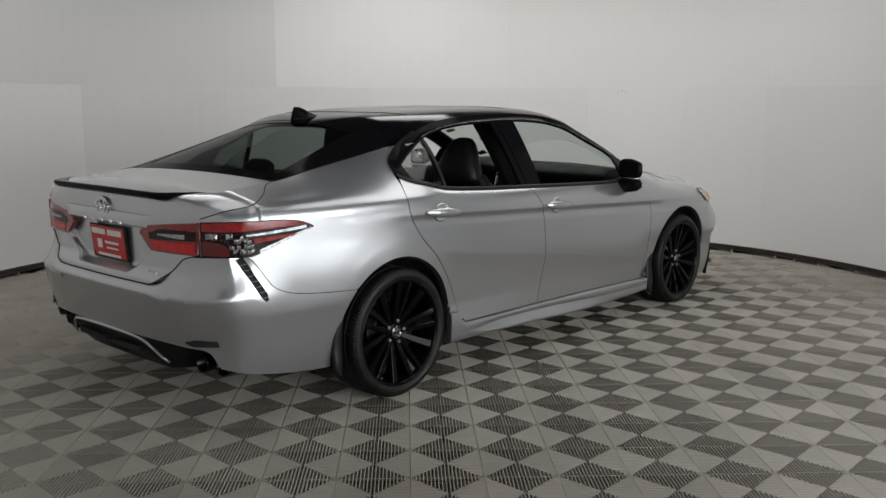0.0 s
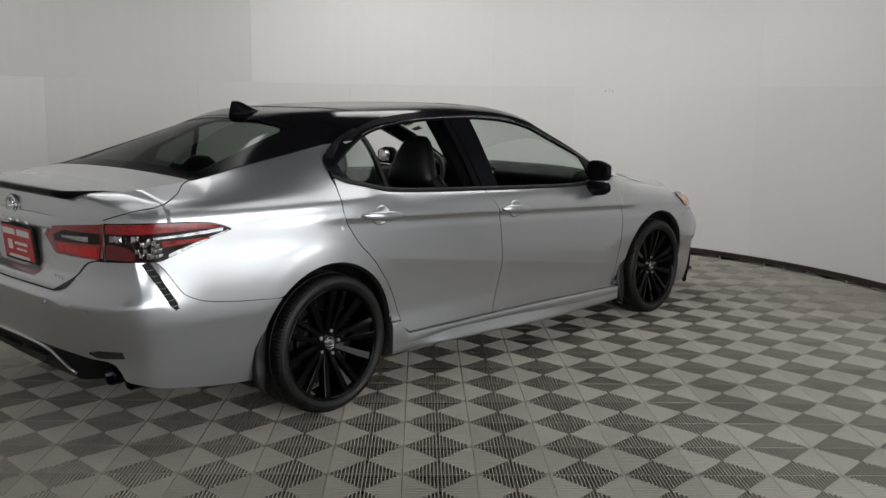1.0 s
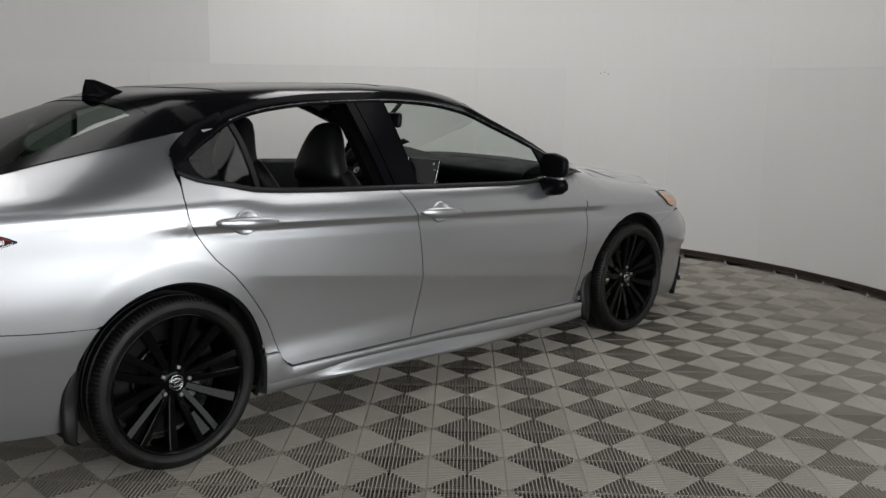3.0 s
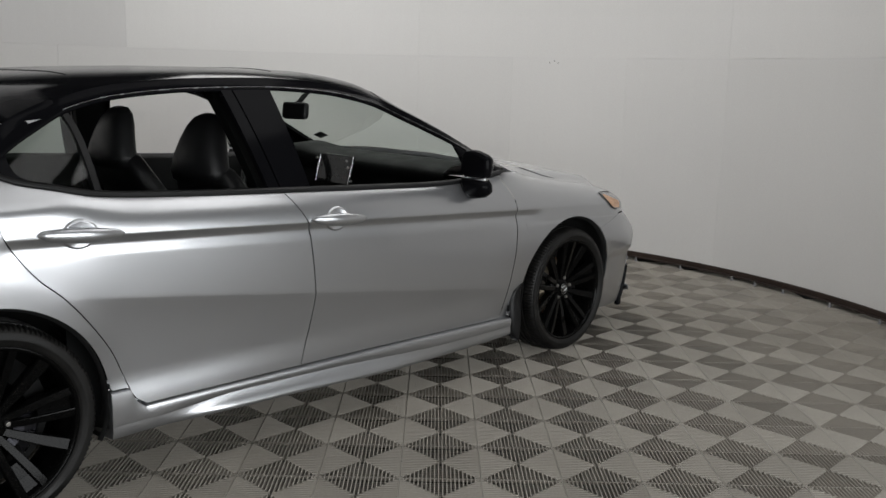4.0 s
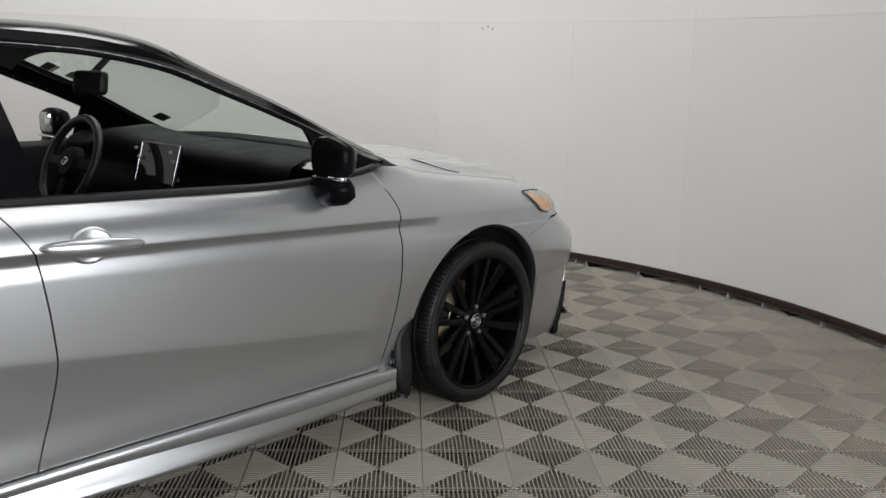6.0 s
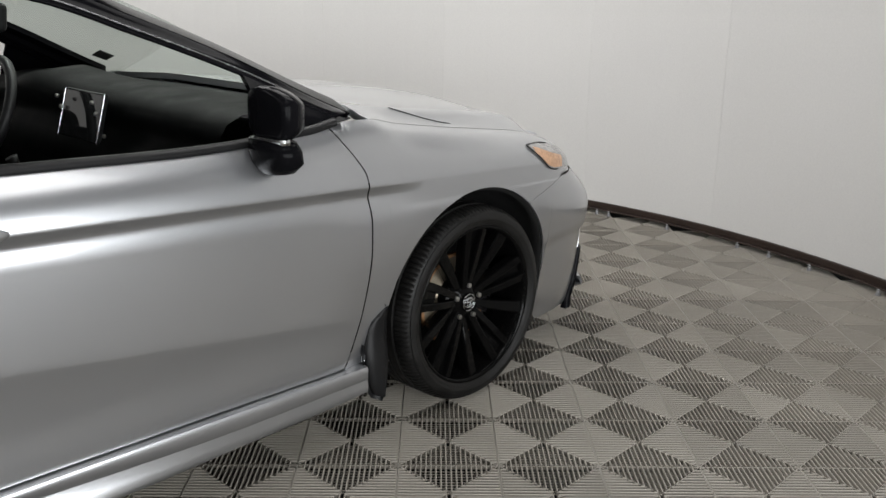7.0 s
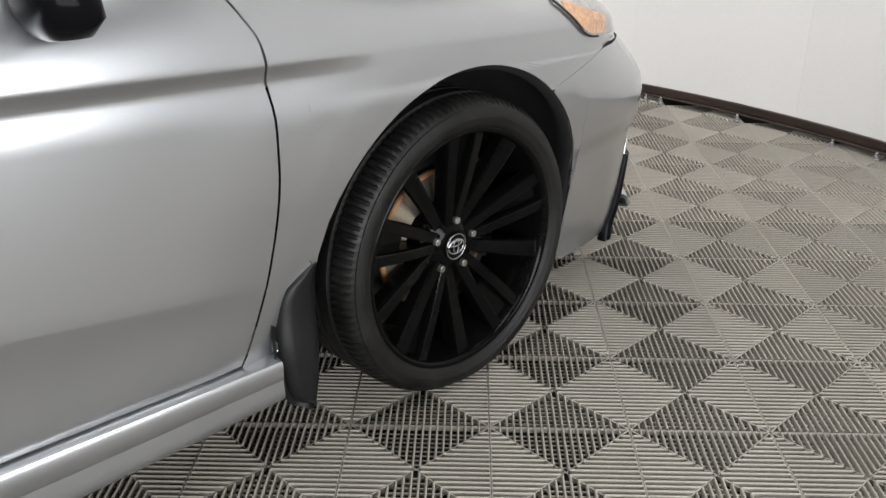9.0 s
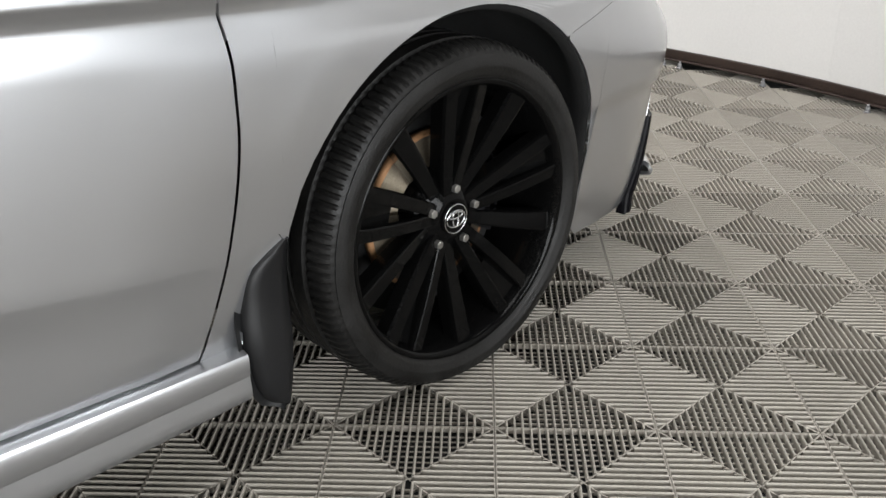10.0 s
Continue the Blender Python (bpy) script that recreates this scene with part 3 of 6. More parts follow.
def build_side(side):
    right = side < 0
    def place(P):
        return sheet(P, 1 if right else -1)
    # doors
    fd = bmesh.new()
    add_grid(fd, place(between(lambda z: SEAM_B(z) + GAP, lambda z: SEAM_F(z) - GAP, lambda x: DOOR_LOW(x) + GAP, lambda x: BELT(x) - 0.004, 44, 52)), 0.016, CORE)
    fd = part("front_door", finish(fd), PAINT, car, "silver front door with its window wound down")
    rd = bmesh.new()
    add_grid(rd, place(between(lambda z: SEAM_C(z) + GAP, lambda z: SEAM_B(z) - GAP, lambda x: DOOR_LOW(x) + GAP, lambda x: BELT(x) - 0.004, 44, 52)), 0.016, CORE)
    rd = part("rear_door", finish(rd), PAINT, car, "silver rear door with its window wound down")
    handle(side, -0.125, 0.832, fd)
    handle(side, -1.135, 0.880, rd)
    # front fender
    bm = bmesh.new()

    def fender_low(x):
        seam = lerp(0.615, 0.672, (x - 1.66) / 0.19) if x > 1.66 else 0
        return max(arch_z(ARCH_F, x), 0.245 if x < 1.1 else 0, seam + 0.0004 if x > 1.66 else 0)
    xs = sorted(set(list(np.linspace(1.045, 1.95, 44)) + [1.034, 1.038]))
    P = []
    for x in xs:
        row = []
        for v in np.linspace(0, 1, 52):
            z = rung(fender_low(x), BELT(x) - 0.002, crease(x), v, 52)
            row.append((x, -side_y(x, z), z))
        P.append(row)
    add_grid(bm, place(P))
    strip = between(lambda z: SEAM_F(z) + GAP, lambda z: 1.034, lambda x: 0.250, lambda x: BELT(x) - 0.002, 9, 52)
    add_grid(bm, place(strip), 0.0)
    fender = part("front_fender", finish(bm), PAINT, car)
    # rear quarter
    bm = bmesh.new()
    bump = pchip((-2.46, 0.775), (-2.40, 0.785), (-2.255, 0.785), (-2.14, 0.645), (-2.06, 0.613), (-1.9, 0.592), (-1.70, 0.578))

    def q_low(x):
        return max(arch_z(ARCH_R, x), bump(x) if x < -1.69 else 0)
    xs = np.concatenate([-2.372 + 0.072 * np.linspace(0, 1, 12) ** 1.5, np.linspace(-2.28, -2.2004, 8), np.linspace(-2.2, -1.7, 22), np.linspace(-1.69, -1.383, 16)])
    add_grid(bm, place(columns(xs, q_low, lambda x: SHOULDER if x < -2.2 else C_Z(x), 44)))
    add_grid(bm, place(shoulder_rows(SPLIT_A, 90)))
    xs = np.linspace(-1.383, -0.985, 44)
    P = []
    for x in xs:
        b = SEAM_C_Z(x) - GAP * 1.3
        a = min(max(arch_z(ARCH_R, x), 0.356), b - 0.001)
        P.append([(x, -side_y(x, lerp(a, b, v)), lerp(a, b, v)) for v in np.linspace(0, 1, 20)])
    add_grid(bm, place(P))
    # narrow strip behind the upper door seam
    P = []
    for z in np.linspace(0.90, 1.055, 18):
        x1 = min(SEAM_C(z) - GAP, -1.3725)
        P.append([(lerp(-1.384, x1, u), -side_y(lerp(-1.384, x1, u), z), z) for u in np.linspace(0, 1, 4)])
    add_grid(bm, place(P))
    xs = np.linspace(-1.383, -1.17, 16)
    dlo = pchip((-1.40, 0.965), (-1.379, 1.03), (-1.365, 1.09), (-1.34, 1.125), (-1.25, 1.182), (-1.17, 1.2175))
    add_grid(bm, place(columns(xs, dlo, C_Z, 12)))
    quarter = part("rear_quarter", finish(bm), PAINT, car)
    # sill skirt: a band under the doors, an edge, and a blade that flares out below it
    bm = bmesh.new()
    P = []
    drop = pchip((-1.062, 0.088), (-0.85, 0.084), (-0.4, 0.088), (0.2, 0.104), (0.7, 0.092), (0.955, 0.080))
    for x in np.concatenate([np.linspace(-1.062, -0.90, 44), np.linspace(-0.89, 0.945, 62)]):
        w, d = W(x), drop(x)
        up = max(min(0.066 * smooth(-0.94, -1.0, x), SEAM_C_Z(x) - 0.006 - DOOR_LOW(x) + GAP), 0.0)
        lo = DOOR_LOW(x) - GAP
        k = smooth(-0.92, -0.58, x) * (1 - 0.8 * smooth(-0.2, 0.6, x))
        e = lerp(0.55, 0.36, k) * d
        P.append([(x, -(w - 0.060), lo + up), (x, -(w - 0.016), lo + up), (x, -(w - 0.005), lo - 0.003 + up), (x, -(w - 0.002), lo - 0.010 + up * 0.7), (x, -(w - 0.003), lo - e + 0.006), (x, -(w - 0.004 - 0.006 * k), lo - e), (x, -(w - 0.004 - 0.005 * k), lo - e - 0.004), (x, -(w - 0.004 + 0.004 * k), lo - lerp(e, d, 0.5)), (x, -(w - 0.006 + 0.016 * k), lo - d + 0.012), (x, -(w - 0.008 + 0.019 * k), lo - d + 0.002), (x, -(w - 0.012 + 0.018 * k), lo - d - 0.003), (x, -(w - 0.05), lo - d - 0.006), (x, -(w - 0.18), 0.165)])
    V = add_grid(bm, place(P), 0.03, (0, 0, 0.4))
    for row0, row1 in zip(V[:-1], V[1:]):
        for j in (2, 5, 10):
            e = bm.edges.get((row0[j], row1[j]))
            if e:
                e.smooth = False
    part("side_skirt", finish(bm), PAINT, car, "silver side skirt below the doors")
    # wheel arch liners
    for (cx, cz, r), lab in ((ARCH_F, "front"), (ARCH_R, "rear")):
        bm = bmesh.new()
        prof = []
        for a in np.linspace(-20, 200, 45):
            c, s = math.cos(radians(a)), math.sin(radians(a))
            z = max(cz + r * s, 0.14)
            yo = side_y(cx + r * c, max(z, 0.2))
            prof.append([(cx + (r - 0.004) * c, -(yo - 0.004), z), (cx + (r - 0.012) * c, -(yo - 0.022), max(cz + (r - 0.012) * s, 0.14)), (cx + (r + 0.012) * c, -(yo - 0.06), max(cz + (r + 0.012) * s, 0.14)), (cx + (r + 0.012) * c, -0.55, max(cz + (r + 0.012) * s, 0.14))])
        add_grid(bm, place(prof))
        # inner wall
        ring = [(cx + (r + 0.012) * math.cos(radians(a)), -0.55, max(cz + (r + 0.012) * math.sin(radians(a)), 0.14)) for a in np.linspace(-20, 200, 45)]
        add_grid(bm, place([ring, [(cx, -0.55, 0.14)] * 45]))
        part("wheel_arch_liner", finish(bm), LINER, car)
    # mud flaps: a skin that follows the body above and stands out a little below
    for back, fore, bulge in (
        (pchip((0.135, 1.000), (0.150, 0.972), (0.185, 0.957), (0.262, 0.948), (0.330, 0.958), (0.372, 0.974), (0.392, 1.006), (0.405, 1.030)), pchip((0.135, 1.010), (0.155, 1.018), (0.25, 1.032), (0.37, 1.040), (0.405, 1.043)), 0.006),
        (pchip((0.190, -1.812), (0.205, -1.838), (0.25, -1.846), (0.36, -1.838), (0.42, -1.812), (0.455, -1.790)), pchip((0.190, -1.800), (0.30, -1.788), (0.40, -1.782), (0.455, -1.776)), 0.002)):
        bm = bmesh.new()
        z0, z1 = (0.135, 0.405) if bulge > 0.003 else (0.190, 0.455)
        P = []
        for z in np.linspace(z0, z1, 18):
            xa, xb = back(z), fore(z)
            out = bulge * smooth(0.30, 0.16, z)
            row = []
            for u, o in ((0, -0.012), (0.04, 0.003), (0.3, 0.006), (0.7, 0.004), (0.95, -0.001), (1.0, -0.012), (1.0, -0.07), (0.9, -0.14)):
                x = lerp(xa, xb, u)
                y = W(x) - lerp(0.019, 0.008, smooth(0.34, 0.24, z)) + o + out
                row.append((x, -y, z))
            P.append(row)
        add_grid(bm, place(P), 0.012, CORE)
        part("mud_flap", finish(bm), BLACK_TRIM, car, "black plastic mud flap")
    # black window surround: rail strip, pillars, belt moulding
    bm = bmesh.new()
    xs = np.concatenate([np.linspace(-1.36, -1.06, 16), np.linspace(-1.03, 0.2, 40), np.linspace(0.22, 1.0, 30)])
    P = []
    for x in xs:
        a, b = max(win_top(x), win_low(x)), RAIL_Z(x)
        P.append([(x, -(green_y(x, lerp(a, b, v)) + o), lerp(a, b, v)) for v, o in ((0, -0.018), (0, 0.0), (0.12, 0.004), (0.3, 0.004), (0.36, 0.0), (0.7, 0.002), (1.0, 0.0))])
    add_grid(bm, place(P))
    part("door_frame", finish(bm), BLACK_PAINT, car, "gloss black upper door frame")
    # bright line along the frame
    bm = bmesh.new()
    pts = [(x, side * (green_y(x, win_top(x) + 0.014) + 0.005), win_top(x) + 0.014) for x in np.linspace(-1.09, 0.80, 60)]
    add_tube(bm, pts, 0.0022, 6)
    part("frame_moulding", bm, DARK_CHROME, car, "thin dark chrome line over the windows")
    # centre pillar, front and rear halves with a gap
    for xa, xb in ((lambda z: SEAM_B(0.95) - 0.10 * (z - 0.95) / 0.36 + GAP * 1.5, B_FRONT), (B_REAR, lambda z: SEAM_B(0.95) - 0.10 * (z - 0.95) / 0.36 - GAP * 1.5)):
        bm = bmesh.new()
        add_grid(bm, place(between(xa, xb, lambda x: BELT(x) - 0.002, lambda x: win_top(x) + 0.006, 6, 14, 0.003, green_y)), 0.02, CORE)
        part("centre_pillar", finish(bm), BLACK_PAINT, car, "gloss black pillar between the doors")
    # inner pillar
    bm = bmesh.new()
    add_grid(bm, place(between(lambda z: B_REAR(z) + 0.02, lambda z: B_FRONT(z) - 0.02, lambda x: 0.5, lambda x: win_top(x) + 0.01, 4, 10, -0.10, green_y)), 0.04, CORE)
    part("pillar_lining", finish(bm), DASH, car)
    # divider post of the rear door window
    bm = bmesh.new()
    add_grid(bm, place(between(lambda z: DIVIDER(z) - 0.011, lambda z: DIVIDER(z) + 0.011, lambda x: BELT(x), win_top, 3, 12, 0.001, green_y)), 0.02, CORE)
    part("window_divider", finish(bm), BLACK_TRIM, car)
    # quarter surround and glass
    bm = bmesh.new()
    inner, outer = [], []
    for z in np.linspace(BELT(-1.2) - 0.01, 1.275, 24):
        xo = C_REAR(z)
        outer.append((xo - 0.012, -(green_y(max(xo, -1.38), z) + 0.003), z))
        xi = min(xo + lerp(0.056, 0.045, smooth(1.05, 1.25, z)), DIVIDER(z) - 0.012)
        inner.append((xi, -(green_y(xi, z) - 0.0), z))
    add_grid(bm, place([outer, [tuple(lerp(np.array(a), np.array(b), 0.5) + np.array((0, -0.004, 0))) for a, b in zip(outer, inner)], inner]), 0.012, CORE)
    part("quarter_surround", finish(bm), BLACK_PAINT, car)
    bm = bmesh.new()
    add_grid(bm, place(between(lambda z: min(C_REAR(z) + 0.03, DIVIDER(z) - 0.004), lambda z: DIVIDER(z), lambda x: BELT(x), win_top, 14, 14, -0.006, green_y)))
    g = part("quarter_glass", finish(bm), GLASS_TINT, car, "tinted fixed quarter glass")
    # belt moulding
    bm = bmesh.new()
    P = []
    for x in np.linspace(-1.365, 0.90, 70):
        z = BELT(x)
        y = side_y(x, z - 0.004)
        P.append([(x, -(y + 0.001), z - 0.006), (x, -(y + 0.005), z - 0.001), (x, -(y + 0.003), z + 0.008), (x, -(y - 0.008), z + 0.015), (x, -(y - 0.028), z + 0.013), (x, -(y - 0.032), z - 0.03)])
    add_grid(bm, place(P))
    part("belt_moulding", finish(bm), BLACK_TRIM, car)
    # sail corner ahead of the mirror
    bm = bmesh.new()
    add_grid(bm, place([[(x, -(green_y(x, lerp(a, b, v)) + 0.002), lerp(a, b, v)) for v in np.linspace(0, 1, 6)] for x in np.linspace(0.68, 1.0, 14) for a, b in [(BELT(x) + 0.002, max(win_top(x) + 0.01, BELT(x) + 0.004))]]), 0.012, CORE)
    part("mirror_sail", finish(bm), BLACK_PAINT, car)
    # inner door cards
    for xa, xb, nm in ((lambda z: SEAM_B(0.6) + 0.01, lambda z: 0.93, "front"), (lambda z: -1.15, lambda z: SEAM_B(0.6) - 0.01, "rear")):
        bm = bmesh.new()
        add_grid(bm, place([[(x, -yy, z) for yy, z in ((side_y(x, 0.8) - 0.05, BELT(x) + 0.006), (side_y(x, 0.8) - 0.085, BELT(x) + 0.012), (side_y(x, 0.8) - 0.115, BELT(x) - 0.01), (side_y(x, 0.8) - 0.12, 0.80), (side_y(x, 0.8) - 0.16, 0.74), (side_y(x, 0.8) - 0.16, 0.71), (side_y(x, 0.8) - 0.11, 0.66), (side_y(x, 0.8) - 0.11, 0.25))] for x in np.linspace(xa(0), xb(0), 12)]))
        part("door_card", finish(bm), DASH, car, "dark inner door card")
    return fender


for side in (-1, 1):
    build_side(side)

# ---- roof, glass and lids ----
TOP_Z = pchip((-1.95, 1.085), (-1.6, 1.225), (-1.32, 1.318), (-1.15, 1.345), (-0.9, 1.368), (-0.6, 1.384), (-0.3, 1.392), (0.0, 1.388), (0.25, 1.362), (0.45, 1.315), (0.8, 1.18), (1.1, 1.045), (1.28, 0.952))


def crown(x, y, edge_y, edge_z, top):
    u = min(abs(y) / edge_y, 1.0)
    return lerp(top, edge_z, u ** (2.6 + 2.6 * smooth(-1.4, -1.0, x) * smooth(0.5, 0.2, x)))


def edge_at(x):
    """The black edge along rail and rear pillar."""
    if x < -1.17:
        t = smooth(-1.17, -1.24, x)
        return lerp(RAIL_Y(x), C_Y(x) + 0.004, t), lerp(RAIL_Z(x), C_Z(x) + 0.002, t)
    return RAIL_Y(x), RAIL_Z(x)


ROOF_F, ROOF_R = 0.36, -1.31


def glass_half(x):
    """Half width of the rear window at its height along x."""
    return lerp(0.575, 0.50, smooth(-1.93, -1.32, x))


def top_point(x, y):
    ey, ez = edge_at(x)
    return (x, y, crown(x, y, ey, ez, TOP_Z(x)))


bm = bmesh.new()
P = []
for x in np.concatenate([np.linspace(ROOF_R, -1.0, 14), np.linspace(-0.97, ROOF_F, 36)]):
    ey = edge_at(x)[0]
    P.append([top_point(x, u * ey) for u in np.sin(np.linspace(-1, 1, 41) * math.pi / 2)])
add_grid(bm, P, 0.012, CORE)
part("roof", finish(bm), BLACK_PAINT, car, "gloss black roof panel")
# thin panel joints across the roof
for x in (-0.98, -0.15):
    bm = bmesh.new()
    add_tube(bm, [tuple(np.array(top_point(x, y)) + np.array((0, 0, 0.0003))) for y in np.linspace(-0.5, 0.5, 24)], 0.002, 6)
    part("roof_joint", bm, SEAL, car)
# rear pillars
for side in (-1, 1):
    bm = bmesh.new()
    P = []
    for x in np.linspace(-1.955, ROOF_R + 0.004, 30):
        ey = edge_at(x)[0]
        gy = min(glass_half(x), ey - 0.012)
        P.append([tuple(np.array(top_point(x, side * lerp(gy, ey, u)))) for u in np.linspace(0, 1, 10)])
    add_grid(bm, P, 0.012, CORE)
    part("rear_pillar", finish(bm), BLACK_PAINT, car, "gloss black rear roof pillar")
    bm = bmesh.new()
    P = []
    for x in np.linspace(0.30, 1.02, 30):
        ey = edge_at(x)[0]
        P.append([tuple(np.array(top_point(x, side * lerp(ey - 0.075, ey, u))) + np.array((0, 0, 0.002))) for u in np.linspace(0, 1, 8)])
    add_grid(bm, P, 0.02, CORE)
    part("windscreen_pillar", finish(bm), BLACK_PAINT, car, "gloss black windscreen pillar")
# rear window
bm = bmesh.new()
P = []
for x in np.linspace(-1.95, ROOF_R, 26):
    gy = min(glass_half(x), edge_at(x)[0] - 0.012)
    P.append([tuple(np.array(top_point(x, u * gy)) + np.array((0, 0, -0.004))) for u in np.linspace(-1, 1, 33)])
add_grid(bm, P)
rear_window = part("rear_window", finish(bm), GLASS_REAR, car, "dark tinted rear window")
# black border band of the rear window
bm = bmesh.new()
for u0, u1 in ((-1, -0.93), (0.93, 1)):
    P = []
    for x in np.linspace(-1.95, ROOF_R, 26):
        gy = min(glass_half(x), edge_at(x)[0] - 0.012)
        P.append([tuple(np.array(top_point(x, u * gy)) + np.array((0, 0, -0.002))) for u in np.linspace(u0, u1, 4)])
    add_grid(bm, P)
for x0, x1 in ((-1.95, -1.89), (-1.36, ROOF_R)):
    P = []
    for x in np.linspace(x0, x1, 5):
        gy = min(glass_half(x), edge_at(x)[0] - 0.012)
        P.append([tuple(np.array(top_point(x, u * gy)) + np.array((0, 0, -0.0015))) for u in np.linspace(-0.93, 0.93, 33)])
    add_grid(bm, P)
part("window_border", finish(bm), BLACK_PAINT, rear_window)
# windscreen
bm = bmesh.new()
P = []
for x in np.linspace(ROOF_F, 1.27, 26):
    ey = edge_at(min(x, 1.02))[0] - 0.03
    P.append([(x - 0.20 * smooth(0.4, 1.2, x) * u * u, u * ey, crown(x - 0.20 * smooth(0.4, 1.2, x) * u * u, u * ey, edge_at(min(x, 1.02))[0], edge_at(min(x - 0.20 * smooth(0.4, 1.2, x) * u * u, 1.02))[1], TOP_Z(x)) - 0.004) for u in np.linspace(-1, 1, 33)])
add_grid(bm, P)
screen_pane = part("windscreen", finish(bm), GLASS_CLEAR, car, "green-tinted windscreen")


def screen_point(x, y):
    ey, ez = edge_at(min(x, 1.02))
    return Vector((x, y, crown(x, y, ey, ez, TOP_Z(x)) - 0.012))


# service stickers on the inside of the windscreen
for x0, x1, y0, y1, mat, lab in ((0.44, 0.475, 0.50, 0.575, BLACK_TRIM, "small dark service sticker"), (0.475, 0.49, 0.50, 0.575, WHITE_INK, "white edge of a sticker"), (0.535, 0.575, 0.50, 0.57, SENSOR, "small grey sticker"), (0.93, 0.985, 0.53, 0.60, BLACK_TRIM, "dark sticker at the foot of the glass")):
    bm = bmesh.new()
    add_grid(bm, [[screen_point(x, y) for y in np.linspace(y0, y1, 4)] for x in np.linspace(x0, x1, 4)], 0.001, CORE)
    part("sticker", finish(bm), mat, screen_pane, lab)
# headliner under the roof
bm = bmesh.new()
P = []
for x in np.linspace(ROOF_R, ROOF_F, 24):
    ey = edge_at(x)[0] - 0.03
    P.append([(x, u * ey, top_point(x, u * ey)[2] - 0.035) for u in np.linspace(-1, 1, 21)])
add_grid(bm, P)
part("headliner", finish(bm), HEADLINER, car)

# lining of the rear pillars
for side in (-1, 1):
    bm = bmesh.new()
    P = []
    for x in np.linspace(-1.94, -1.335, 16):
        ey, ez = edge_at(x)
        gy = min(glass_half(x), ey - 0.012)
        gz = top_point(x, gy)[2]
        P.append([(x, side * (side_y(x, 0.985) - 0.05), 0.97), (x, side * (lerp(side_y(x, 0.99), ey, 0.6) - 0.03), lerp(0.99, ez, 0.6) - 0.012), (x, side * (ey - 0.025), ez - 0.022), (x, side * (gy - 0.012), gz - 0.022)])
    add_grid(bm, P)
    part("pillar_lining", finish(bm), HEADLINER, car)

# hood
bm = bmesh.new()
HOOD_Z = pchip((1.0, 0.99), (1.15, 0.98), (1.29, 0.965), (1.5, 0.945), (1.67, 0.925), (1.84, 0.895), (1.95, 0.850), (2.08, 0.785), (2.2, 0.72))
P = []
for x in np.linspace(1.05, 2.07, 40):
    hy = max(side_y(x, BELT(x)) + 0.004, 0.2)
    row = []
    for u in np.linspace(-1, 1, 49):
        a = abs(u)
        rise = smooth(1.0, 0.86, a) * 0.55 + smooth(0.9, 0.2, a) * 0.45
        row.append((x, u * hy, lerp(BELT(x) - 0.001, max(HOOD_Z(x), BELT(x)), rise)))
    P.append(row)
add_grid(bm, P, 0.02, CORE)
part("hood", finish(bm), PAINT, car, "silver hood")
for side in (-1, 1):
    bm = bmesh.new()
    pts = []
    for x, k in ((1.25, 0.872), (1.28, 0.898), (1.31, 0.917), (1.35, 0.936), (1.40, 0.953), (1.45, 0.962)):
        hy = side_y(x, BELT(x)) + 0.004
        rise = smooth(1.0, 0.86, k) * 0.55 + smooth(0.9, 0.2, k) * 0.45
        pts.append((x, side * k * hy, lerp(BELT(x) - 0.001, HOOD_Z(x), rise) + 0.0006))
    add_tube(bm, pts, 0.0018, 6)
    part("hood_joint", bm, SEAL, car)
# black cowl at the windscreen foot
bm = bmesh.new()
add_grid(bm, [[(x, u * lerp(0.73, 0.60, smooth(1.0, 1.15, x)), 0.945 - 0.03 * (x - 1.0) / 0.3 + 0.012 * (1 - u * u)) for u in np.linspace(-1, 1, 21)] for x in np.linspace(0.95, 1.18, 6)])
part("cowl", finish(bm), BLACK_TRIM, car)


# ---- nose ----
def nose_top(x):
    return lerp(0.6145, 0.6715, min((x - 1.66) / 0.19, 1.0)) if x < 2.0 else lerp(0.67, 0.60, smooth(2.0, 2.3, x))


bm = bmesh.new()
xs = list(np.linspace(1.662, 1.775, 8)) + list(np.linspace(1.78, 1.80, 9)) + list(np.linspace(1.82, 1.95, 7)) + list(2.349 - 0.38 * np.linspace(1, 0, 30) ** 2.2)
for side in (1, -1):
    add_grid(bm, sheet(columns(xs, lambda x: max(arch_z(ARCH_F, x), lerp(0.19, 0.13, smooth(1.77, 1.85, x))), nose_top, 26), side), 0.0)
front_bumper = part("front_bumper", finish(bm), PAINT, car, "silver front bumper")
bm = bmesh.new()
for side in (1, -1):
    xs2 = list(np.linspace(2.0, 2.1, 8)) + list(2.345 - 0.24 * np.linspace(1, 0, 20) ** 2.2)
    P = []
    for x in xs2:
        a, b = nose_top(x) - 0.02, BELT(x) - 0.075
        P.append([(x - 0.05 - 0.03 * v, -max(side_y(x, a) - 0.30 - 0.05 * v, 0), lerp(a, b, v)) for v in np.linspace(0, 1, 6)])
    add_grid(bm, sheet(P, side))
part("grille", finish(bm), BLACK_TRIM, car)
